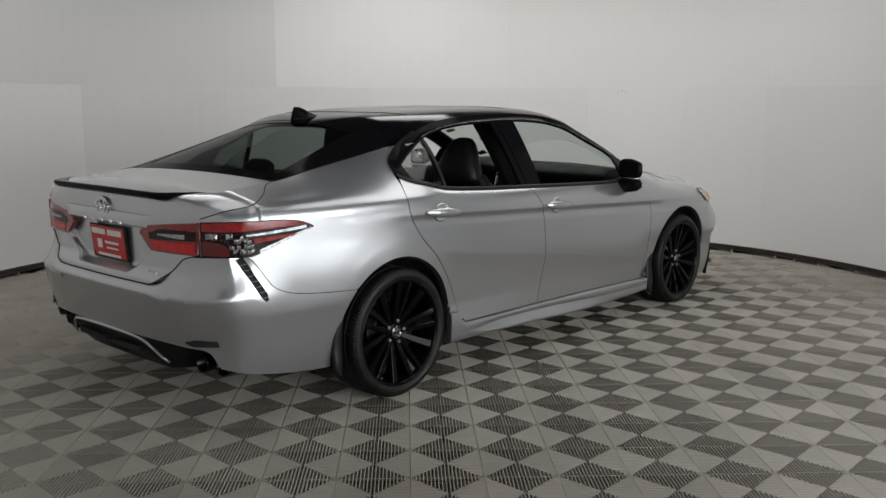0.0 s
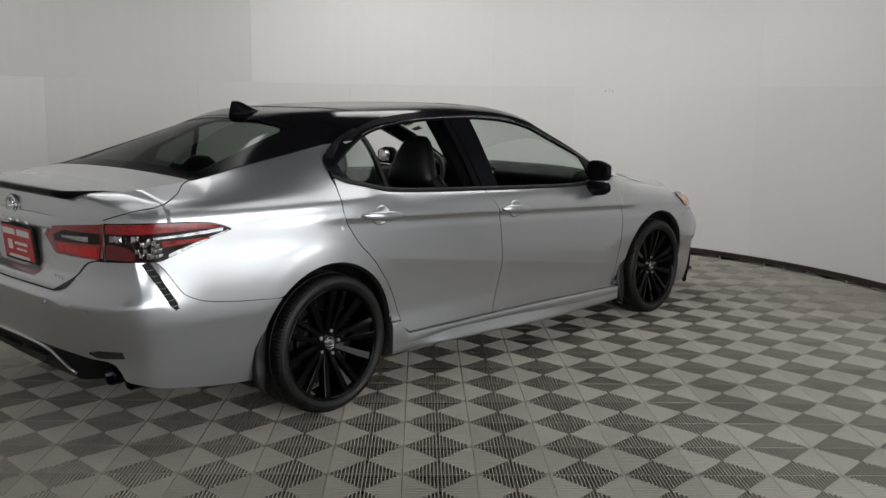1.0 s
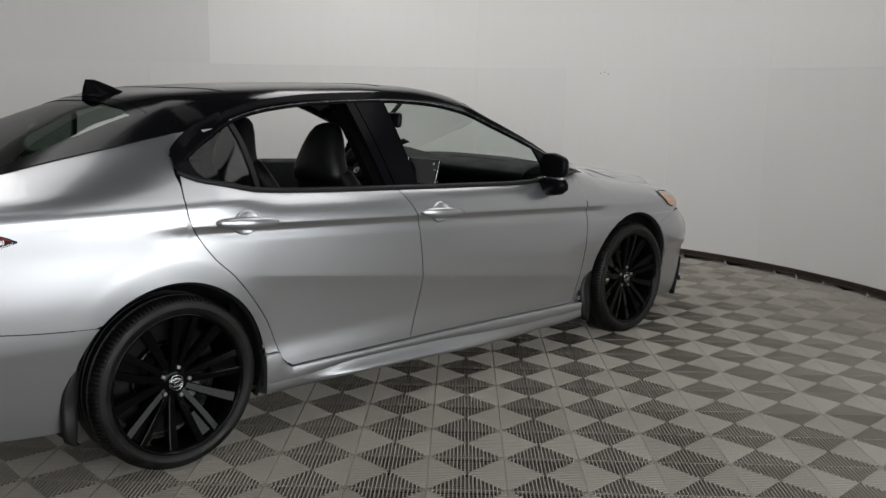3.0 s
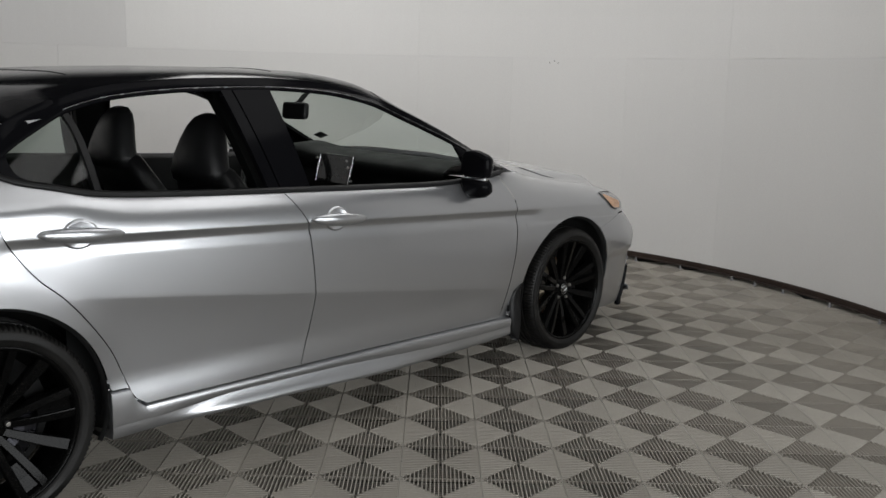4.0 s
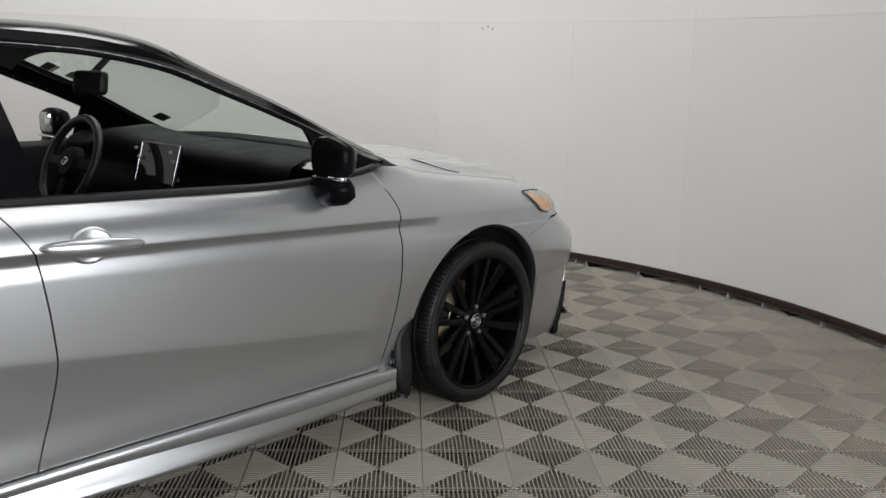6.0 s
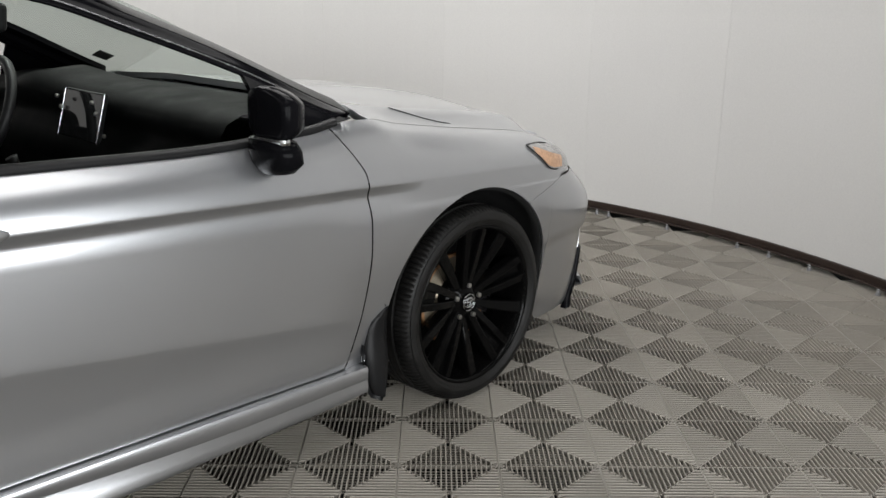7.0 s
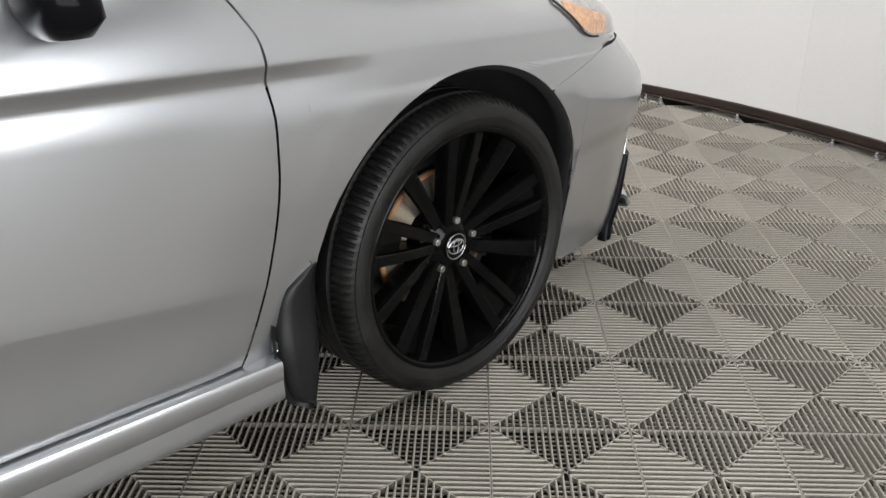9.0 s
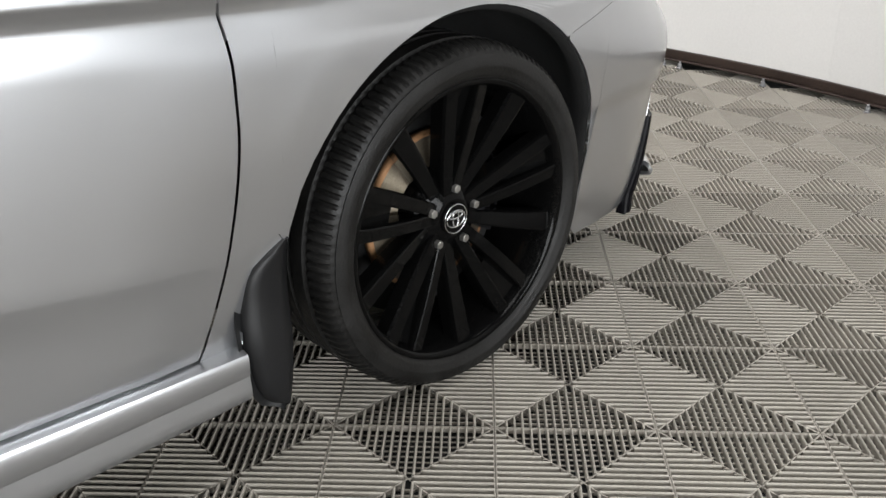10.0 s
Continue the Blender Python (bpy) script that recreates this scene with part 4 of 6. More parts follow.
for side in (1, -1):
    # corner fin: a black upright with a pale lip below
    bm = bmesh.new()
    fin_x = pchip((0.10, 2.062), (0.20, 2.097), (0.30, 2.122), (0.42, 2.145), (0.50, 2.145))
    def fin_rows(z0, z1, wide, k=1.0):
        P = []
        for z in np.linspace(z0, z1, 14):
            x0 = fin_x(z)
            P.append([(x0 + u * wide, -(side_y(x0 + u * wide, max(z, 0.14)) + o * k), z) for u, o in ((0, -0.004), (0.0, 0.008), (0.25, 0.016), (0.7, 0.018), (1.0, 0.0))])
        return P
    add_grid(bm, sheet(fin_rows(0.105, 0.335, 0.095, 1.3), side), 0.012, CORE)
    part("corner_fin", finish(bm), BLACK_PAINT, front_bumper, "gloss black corner air blade")
    bm = bmesh.new()
    add_grid(bm, sheet(fin_rows(0.337, 0.50, 0.070, 0.35), side), 0.012, CORE)
    part("fin_top", finish(bm), PAINT, front_bumper, "silver upper end of the air blade")
    bm = bmesh.new()
    P = [[(x, -(side_y(x, 0.2) + o), z) for o, z in ((-0.03, 0.225), (0.045, 0.215), (0.058, 0.20), (0.050, 0.185), (-0.03, 0.165))] for x in np.linspace(2.15, 2.28, 10)]
    add_grid(bm, sheet(P, side), 0.01, CORE)
    part("lower_lip", finish(bm), PAINT, front_bumper)
    # headlamp
    lz = pchip((1.675, 0.792), (1.72, 0.752), (1.757, 0.719), (1.79, 0.707), (1.87, 0.700), (2.06, 0.69))
    hz = pchip((1.675, 0.799), (1.74, 0.797), (1.80, 0.788), (1.865, 0.768), (2.06, 0.71))
    bm = bmesh.new()
    add_grid(bm, sheet(columns(np.linspace(1.677, 1.95, 24), lz, hz, 9, 0.005), side), 0.014, CORE)
    lamp = part("headlamp", finish(bm), HEAD_CLEAR, car, "headlamp with an amber side reflector")
    bm = bmesh.new()
    add_grid(bm, sheet(columns(np.linspace(1.700, 1.85, 16), lambda x: lerp(lz(x), hz(x), 0.08), lambda x: lerp(lz(x), hz(x), lerp(0.75, 0.62, smooth(1.7, 1.84, x))), 5, 0.0070), side), 0.003, CORE)
    part("amber_reflector", finish(bm), AMBER, lamp, "amber side reflector")
    bm = bmesh.new()
    add_tube(bm, [(x, side * -(side_y(x, lz(x)) + 0.006), lz(x)) for x in np.linspace(1.815, 1.677, 20)] + [(x, side * -(side_y(x, hz(x)) + 0.005), hz(x)) for x in np.linspace(1.677, 1.80, 10)], 0.0026, 6)
    part("lamp_seal", bm, SEAL, lamp)

# ---- tail ----
BACK_X = pchip((0.0, -2.436), (0.33, -2.428), (0.5, -2.412), (0.56, -2.403), (0.61, -2.390), (0.66, -2.373), (0.70, -2.357))
bump_top = pchip((-2.492, 0.645), (-2.481, 0.645), (-2.476, 0.655), (-2.469, 0.70), (-2.460, 0.764), (-2.45, 0.777), (-2.255, 0.783), (-2.14, 0.643), (-2.06, 0.611), (-1.9, 0.590), (-1.70, 0.576))
bump_low = pchip((-2.492, 0.395), (-2.478, 0.395), (-2.45, 0.388), (-2.42, 0.385), (-2.40, 0.368), (-2.372, 0.308), (-2.33, 0.295), (-2.2, 0.27), (-1.86, 0.235), (-1.7, 0.232))


def tail_point(x, z):
    """The bumper: a crease at 0.612, a rising shelf above it and a leaning face below."""
    k = smooth(-2.2, -2.4, x)
    lean = 0.040 * min(max((0.612 - z) / 0.22, 0.0), 1.0) ** 1.2
    return (x + (tuck_in(z) + lean) * k, -side_y(x, lerp(z, min(z, 0.59), k)), z)


def rear_edge_low(y):
    """x of the bumper face at 0.41 for a half width."""
    a, b = -2.491, -2.1
    for _ in range(40):
        m = (a + b) / 2
        a, b = (m, b) if side_y(m, 0.41) < y else (a, m)
    return tail_point((a + b) / 2, 0.41)[0]


bm = bmesh.new()
xs = list(-2.492 + 0.19 * np.linspace(0, 1, 44) ** 3) + list(np.linspace(-2.29, -1.825, 22)) + list(np.linspace(-1.82, -1.80, 9))
for side in (1, -1):
    P = []
    for x in xs:
        a, b = max(bump_low(x), arch_z(ARCH_R, x)), bump_top(x)
        zc = min(0.612, lerp(a, b, 0.6))
        P.append([tail_point(x, z) for z in list(np.linspace(a, zc - 0.002, 14)) + list(np.linspace(zc + 0.001, b, 18))])
    add_grid(bm, sheet(P, side), 0.0)
    P = []
    for x in np.linspace(-1.80, -1.70, 6):
        a, b = arch_z(ARCH_R, x), bump_top(x)
        P.append([(x, -side_y(x, lerp(a, b, v)), lerp(a, b, v)) for v in np.linspace(0, 1, 28)])
    add_grid(bm, sheet(P, side))
rear_bumper = part("rear_bumper", finish(bm), PAINT, car, "silver rear bumper")
# black diffuser with a bright trim along its top
bm = bmesh.new()
P = []
for u in np.linspace(-0.72, 0.72, 40):
    x = -2.448 + 0.10 * (abs(u) / 0.72) ** 4 + 0.10 * smooth(0.42, 0.55, abs(u))
    top = lerp(0.402, 0.38, smooth(0.4, 0.7, abs(u)))
    back = 0.12 * smooth(0.34, 0.46, abs(u))
    P.append([(x + 0.004 + back * min(v * 4, 1) + 0.10 * v * v, u, lerp(top, 0.235, v)) for v in np.linspace(0, 1, 9)])
add_grid(bm, P, 0.03, CORE)
valance = part("rear_valance", finish(bm), BLACK_TRIM, rear_bumper, "black diffuser below the bumper")
bm = bmesh.new()
mid = [(-2.455, y, 0.391 - 0.006 * (abs(y) / 0.29) ** 4) for y in np.linspace(-0.29, 0.29, 24)]
ends = [(-2.446, 0.325, 0.372), (-2.432, 0.36, 0.346), (-2.412, 0.40, 0.310), (-2.39, 0.42, 0.285)]
add_tube(bm, [(x, -y, z) for x, y, z in reversed(ends)] + mid + ends, 0.0065, 8)
part("bumper_trim", bm, PAINT, rear_bumper, "bright trim strip over the diffuser")
for side in (-1, 1):
    bm = bmesh.new()
    add_loft(bm, [[(-2.45 + 0.08 * q + 0.012 * k, side * (0.12 * k + d), z) for d, z, k in ((0.28, 0.345, 0), (0.04, 0.335, 0), (0.04, 0.315, 0), (0.27, 0.318, 0))] for q in (0, 1)])
    part("diffuser_slot", finish(bm), SEAL, valance, shade=False)
    for dy in (0.575, 0.685):
        bm = bmesh.new()
        prof = [(0.036, 0.20), (0.043, 0.0), (0.042, -0.006), (0.038, -0.002), (0.034, 0.10), (0.001, 0.10)]
        add_lathe(bm, prof, 28, Matrix.Translation((-2.325 + 0.25 * (dy - 0.575), side * dy, 0.300)) @ pose(0, 0, 0, 0, 0, -90))
        part("exhaust_tip", finish(bm), TIP_STEEL, car, "dark steel exhaust tip")
    # dark slot above the exhausts, with a bright lip under it
    bm = bmesh.new()
    P = []
    for y in np.linspace(0.60, 0.735, 18):
        k = (y - 0.60) / 0.135
        x = rear_edge_low(y)
        h = 0.013 * smooth(0.0, 0.35, k) * lerp(1.0, 0.8, k) + 0.003
        zm = lerp(0.412, 0.416, k)
        P.append([(x - o - 0.007, side * y, zm + h * f) for o, f in ((-0.006, 1.0), (0.003, 0.9), (0.0, 0.5), (0.0, -0.5), (0.004, -0.9), (-0.006, -1.0))])
    add_grid(bm, P, 0.01, CORE)
    part("bumper_slot", finish(bm), SEAL, rear_bumper)
    # slanting side vent: black slit with a frame and ribs
    def vent_at(t, d, o):
        xa, za = lerp(-2.276, -2.180, t) + d, lerp(0.778, 0.594, t) + 0.5 * d
        return (xa, -(side_y(xa, za) + o), za)
    bm = bmesh.new()
    P = []
    for t in np.linspace(0, 1, 16):
        w = 0.0120 * (1 - 0.55 * smooth(0.86, 1.0, t)) * lerp(0.8, 1.1, t)
        P.append([vent_at(t, d, o) for d, o in ((-w, 0.0), (-w, 0.004), (-w * 0.7, 0.004), (-w * 0.62, 0.001), (w * 0.62, 0.001), (w * 0.7, 0.004), (w, 0.004), (w, 0.0))])
    add_grid(bm, sheet(P, -side), 0.006, CORE)
    vent = part("side_vent", finish(bm), SEAL, rear_bumper, "slanted black side vent")
    for t in np.linspace(0.12, 0.9, 7):
        bm = bmesh.new()
        add_tube(bm, [tuple(np.array(vent_at(t + q * 0.03, d, 0.0035)) * np.array((1, -side, 1))) for d, q in ((-0.009, 0), (0.0, 0.5), (0.009, 1))], 0.0015, 6)
        part("vent_rib", bm, SENSOR, vent)
    # seam between bumper and quarter
    bm = bmesh.new()
    pts = []
    for x in list(np.linspace(-2.245, -2.14, 10)) + list(np.linspace(-2.12, -1.79, 14)):
        z = bump_top(x) + 0.001
        pts.append((x, side * (side_y(x, z) + 0.0003), z))
    add_tube(bm, pts, 0.0017, 6)
    part("bumper_joint", bm, SEAL, car)
    for y, z in ((0.36, 0.592), (0.63, 0.592)):
        bm = bmesh.new()
        add_cyl(bm, 0.011, 0.010, 0.006, Matrix.Translation((rear_edge_low(y) - 0.036, side * y, z)) @ pose(0, 0, 0, 0, -90, 12 * side * y), 20, 0.002)
        part("parking_sensor", bm, SENSOR, rear_bumper)

# trunk lid: rear face with the plate hollow, shoulder, deck and black lip
half_w = pchip((0.645, 0.405), (0.66, 0.44), (0.72, 0.525), (0.77, 0.585), (0.79, 0.655), (0.935, 0.668))
hollow_w = pchip((0.60, 0.18), (0.675, 0.225), (0.70, 0.255), (0.797, 0.385), (0.883, 0.30), (0.89, 0.295))


def lid_x(y, z):
    """Rear face of the trunk lid, hollowed round the plate."""
    y = abs(y)
    x = BACK_X(y) - 0.036 * smooth(0.72, 0.655, z)
    # chamfered sides of the hollow, open at the top under the name ledge
    inside = smooth(0.0, 0.022, hollow_w(z) - y) * smooth(0.668, 0.696, z) * smooth(0.884, 0.876, z)
    ledge = -0.014 * smooth(0.876, 0.884, z) * smooth(0.96, 0.90, z) * smooth(0.42, 0.30, y)
    return x + (0.030 - 0.06 * (z - 0.78)) * inside + ledge


bm = bmesh.new()
P = []
zs = list(np.linspace(0.645, 0.72, 16)) + list(np.linspace(0.73, 0.868, 14)) + list(np.linspace(0.873, 0.90, 8)) + list(np.linspace(0.91, SHOULDER, 4))
us = np.linspace(-1, 1, 121)
for z in zs:
    P.append([(lid_x(u * half_w(z), z), u * half_w(z), z) for u in us])
add_grid(bm, P, 0.02, CORE)
for side in (1, -1):
    add_grid(bm, sheet(shoulder_rows(0.0, SPLIT_A), side))
# deck
P = []
for a in np.linspace(0, 90, 40):
    x, y, z = deck_edge(a)
    P.append([(x, u * max(y, 0.001), z + 0.016 * (1 - u * u) * (y / 0.607) ** 2) for u in np.linspace(-1, 1, 33)])
for x in np.linspace(-2.18, -1.955, 12):
    P.append([(x, u * C_Y(x), lerp(C_Z(x) + 0.016, C_Z(x), u * u)) for u in np.linspace(-1, 1, 33)])
add_grid(bm, P, 0.0)
trunk = part("trunk_lid", finish(bm), PAINT, car, "silver trunk lid with a black lip spoiler")
bm = bmesh.new()
P = []
for y in np.linspace(-0.635, 0.635, 60):
    k = abs(y) / 0.635
    x = lerp(-2.468, -2.235, 0.10 * k * k + 0.90 * smooth(0.68, 1.03, k))
    t = 1.0 - 0.8 * smooth(0.9, 1.0, k)
    zz = lerp(1.034, 1.030, k)
    P.append([(x + 0.10, y, zz - 0.002), (x + 0.04, y, zz + 0.008 * t), (x + 0.008, y, zz + 0.012 * t), (x, y, zz + 0.007 * t), (x + 0.004, y, zz - 0.006 * t), (x + 0.022, y, zz - 0.020 * t), (x + 0.07, y, zz - 0.030 * t)])
add_grid(bm, P, 0.006, (-2.2, 0, 0.9))
part("lip_spoiler", finish(bm), BLACK_PAINT, trunk, "thin gloss black lip spoiler")
LID_SEAM = pchip((-2.378, 0.936), (-2.343, 0.958), (-2.303, 0.974), (-2.221, 0.992), (-2.168, 1.006), (-2.088, 1.027), (-1.977, 1.063), (-1.95, 1.068))
# joint lines of the trunk lid
for side in (-1, 1):
    bm = bmesh.new()
    pts = []
    for x in np.linspace(-1.957, -2.198, 18):
        z = LID_SEAM(x)
        pts.append((x, side * (side_y(x, min(z, C_Z(x))) + 0.0004), z + 0.0004))
    rows = shoulder_rows(89, 46, 26)
    for row in rows:
        # where the row crosses the seam's height
        for p, q in zip(row[:-1], row[1:]):
            zs = LID_SEAM(lerp(p[0], q[0], 0.5))
            if p[2] <= zs <= q[2]:
                t = (zs - p[2]) / max(q[2] - p[2], 1e-6)
                c = [lerp(p[i], q[i], t) for i in range(3)]
                pts.append((c[0] - 0.0003, -side * c[1] * 1.0005, c[2] + 0.0004))
                break
    add_tube(bm, pts, 0.0022, 6)
    part("trunk_joint", bm, SEAL, car)
    bm = bmesh.new()
    pts = [(lid_x(half_w(z), z) - 0.0015, side * (half_w(z) + 0.001), z) for z in np.linspace(0.79, 0.648, 14)]
    add_tube(bm, pts + [(lid_x(y, 0.6455) - 0.001, side * y, 0.6445) for y in np.linspace(0.40, 0.0, 16)], 0.0026, 6)
    part("trunk_joint", bm, SEAL, car)

# tail lamps
lo = pchip((-2.40, 0.786), (-2.36, 0.784), (-2.27, 0.782), (-2.235, 0.784), (-2.18, 0.806), (-2.10, 0.839), (-2.03, 0.865), (-1.945, 0.890))
hi = pchip((-2.40, 0.926), (-2.36, 0.930), (-2.27, 0.934), (-2.15, 0.935), (-2.05, 0.928), (-1.98, 0.910), (-1.945, 0.893))
band = pchip((-2.40, 0.889), (-2.29, 0.891), (-2.20, 0.897), (-2.05, 0.903), (-1.98, 0.901), (-1.945, 0.8925))
facet_hi = pchip((-2.36, 0.886), (-2.294, 0.886), (-2.25, 0.868), (-2.215, 0.815))
facet_lo = pchip((-2.36, 0.856), (-2.32, 0.842), (-2.30, 0.815), (-2.275, 0.792), (-2.215, 0.80))
for side in (1, -1):
    xs = list(-2.371 + 0.091 * np.linspace(0, 1, 14) ** 1.4) + list(np.linspace(-2.27, -1.947, 24))
    bm = bmesh.new()
    add_grid(bm, sheet(columns(xs, lo, hi, 12, 0.004), side), 0.016, CORE)
    lamp = part("tail_lamp", finish(bm), LAMP_DARK, car, "red and clear wraparound tail lamp")

    def inlay(name, x0, x1, low, high, out, mat, n=22, m=5, label=""):
        b = bmesh.new()
        add_grid(b, sheet(columns(np.linspace(x0, x1, n), low, high, m, out), side), 0.004, CORE)
        return part(name, finish(b), mat, lamp, label)
    inlay("red_band", -2.37, -1.955, band, lambda x: hi(x) - 0.004, 0.0075, LAMP_RED)
    inlay("red_lower", -2.37, -2.305, lambda x: lo(x) + 0.006, lambda x: facet_lo(x) - 0.006, 0.006, LAMP_DEEP)
    inlay("red_bar", -2.222, -2.045, lambda x: lerp(0.840, 0.862, (x + 2.222) / 0.177), lambda x: lerp(0.862, 0.870, (x + 2.222) / 0.177), 0.007, LAMP_RED)
    inlay("clear_strip", -2.25, -1.985, lambda x: lerp(0.870, 0.888, (x + 2.25) / 0.265), lambda x: lerp(0.878, 0.902, (x + 2.25) / 0.265), 0.0055, LAMP_CLEAR)
    inlay("clear_edge", -2.20, -1.96, lambda x: lo(x) + 0.002, lambda x: lo(x) + lerp(0.016, 0.006, smooth(-2.2, -1.98, x)), 0.0055, LAMP_CLEAR)
    # clear cut facets
    rnd = random.Random(5)
    nx = 12
    for i in range(nx):
        x = lerp(-2.362, -2.222, (i + 0.5) / nx)
        a, b = facet_lo(x), facet_hi(x)
        nz = max(1, int(round((b - a) / 0.024)))
        for j in range(nz):
            z = lerp(a, b, (j + 0.5) / nz)
            half = (b - a) / nz / 2 * 0.9
            cx = x + rnd.uniform(-0.003, 0.003)
            w = 0.0068
            tip = rnd.uniform(-0.6, 0.6), rnd.uniform(-0.6, 0.6)
            bm = bmesh.new()
            c = [(cx - w, z - half), (cx + w, z - half * 0.8), (cx + w, z + half), (cx - w, z + half * 0.8)]
            vs = [bm.verts.new((p, -side * (side_y(p, q) + 0.004), q)) for p, q in c]
            t = bm.verts.new((cx + tip[0] * w, -side * (side_y(cx, z) + 0.010), z + tip[1] * half))
            for k in range(4):
                bm.faces.new((vs[k], vs[(k + 1) % 4], t))
            bmesh.ops.recalc_face_normals(bm, faces=bm.faces[:])
            part("clear_facet", bm, LAMP_DARK if rnd.random() < 0.28 else (FACET if rnd.random() < 0.6 else LAMP_CLEAR), lamp, shade=False)
    # lamp section on the lid: a pointed six-sided red frame with inlays
    hexa_hi = pchip((0.300, 0.862), (0.315, 0.874), (0.36, 0.893), (0.45, 0.905), (0.645, 0.924))
    hexa_lo = pchip((0.300, 0.856), (0.34, 0.822), (0.39, 0.787), (0.47, 0.786), (0.645, 0.786))

    def lid_patch(name, y0, y1, low, high, out, mat, parent, n=16, m=8, slant=0.0, label=""):
        b = bmesh.new()
        P = []
        for u in np.linspace(0, 1, n):
            y = lerp(y1, y0, u)
            row = []
            for v in np.linspace(0, 1, m):
                z = lerp(low(y), high(y), v)
                yy = y - (0.02 * (1 - v) * smooth(0.5, 0.655, y) if slant else 0)
                row.append((BACK_X(yy) - out, -yy, z))
            P.append(row)
        add_grid(b, sheet(P, side), 0.012 if name == "lid_lamp" else 0.003, CORE)
        return part(name, finish(b), mat, parent, label)
    b = bmesh.new()
    add_tube(b, [(-2.3775 + 0.02 * (0.85 - z), -side * 0.667, z) for z in np.linspace(0.786, 0.928, 6)], 0.0030, 8)
    part("lamp_joint", b, LAMP_DEEP, lamp)
    inner = lid_patch("lid_lamp", 0.301, 0.667, hexa_lo, hexa_hi, 0.007, LAMP_RED, trunk, 22, 8, 1.0, "red lamp section on the trunk lid")
    lid_patch("dark_inlay", 0.375, 0.655, lambda y: lerp(0.838, 0.846, smooth(0.4, 0.6, y)), lambda y: lerp(0.866, 0.888, smooth(0.375, 0.46, y)), 0.0088, LAMP_DARK, inner, 16, 4)
    lid_patch("clear_bar", 0.435, 0.60, lambda y: lerp(0.858, 0.852, smooth(0.43, 0.6, y)), lambda y: lerp(0.866, 0.872, smooth(0.43, 0.6, y)), 0.0102, LAMP_CLEAR, inner, 10, 3)
    lid_patch("red_glow", 0.40, 0.64, lambda y: lerp(0.800, 0.795, y), lambda y: 0.834, 0.0088, RED_BRIGHT, inner, 12, 3)


# plate with red dealer card
plate_m = Matrix.Translation((BACK_X(0) + 0.018, 0.0, 0.782)) @ pose(0, 0, 0, 0, -6, 0)
bm = bmesh.new()
add_box(bm, (0.010, 0.312, 0.160), plate_m, 0.003)
plate = part("plate_frame", bm, BLACK_TRIM, trunk, "black number plate frame", shade=False)
bm = bmesh.new()
add_box(bm, (0.006, 0.290, 0.142), plate_m @ Matrix.Translation((-0.0045, 0, 0.002)), 0.002)
part("dealer_card", bm, RED_SIGN, plate, "red dealer card with white bars", shade=False)
for y, z, w, h in ((0.075, 0.048, 0.12, 0.026), (-0.068, 0.048, 0.12, 0.026), (0.075, -0.010, 0.040, 0.042), (-0.035, 0.000, 0.12, 0.012), (-0.035, -0.026, 0.10, 0.008), (0.0, -0.060, 0.20, 0.012)):
    bm = bmesh.new()
    add_box(bm, (0.002, w, h), plate_m @ Matrix.Translation((-0.0085, y, z)))
    part("card_bar", bm, WHITE_INK, plate, shade=False)
# emblem and name bars
bm = bmesh.new()
for rx, rz, dz in ((0.055, 0.040, 0.0), (0.020, 0.038, 0.0), (0.042, 0.014, 0.016)):
    add_tube(bm, [(0, rx * math.cos(a), rz * math.sin(a) + dz) for a in np.linspace(0, 2 * math.pi, 36, endpoint=False)], 0.0045, 8, closed=True)
em = part("emblem", bm, CHROME, trunk, "chrome oval emblem")
em.matrix_world = Matrix.Translation((BACK_X(0) - 0.006, 0, 0.952))
for k in range(5):
    bm = bmesh.new()
    add_box(bm, (0.004, 0.026, 0.013), Matrix.Translation((lid_x(0.1, 0.889) - 0.003, 0.16 - 0.08 * k, 0.889)), 0.002)
    part("name_bar", bm, CHROME, trunk, shade=False)
for k in range(3):
    bm = bmesh.new()
    add_box(bm, (0.004, 0.024, 0.018), Matrix.Translation((lid_x(0.42, 0.692) - 0.003, -0.365 - 0.033 * k, 0.692)), 0.002)
    part("name_bar", bm, CHROME, trunk, shade=False)

# shark fin aerial
bm = bmesh.new()
rings = []
for z, x0, x1, w in ((-0.010, -1.345, -1.115, 0.044), (0.012, -1.343, -1.14, 0.038), (0.036, -1.338, -1.20, 0.024), (0.060, -1.330, -1.262, 0.011), (0.069, -1.326, -1.288, 0.004)):
    cx, rx = (x0 + x1) / 2, (x1 - x0) / 2
    rings.append([(cx + rx * math.cos(a), w * math.sin(a) * (1.0 if math.cos(a) < 0 else 0.8), 1.322 + z) for a in np.linspace(0, 2 * math.pi, 24, endpoint=False)])
add_loft(bm, rings)
part("aerial_fin", finish(bm), BLACK_PAINT, car, "black shark fin aerial")


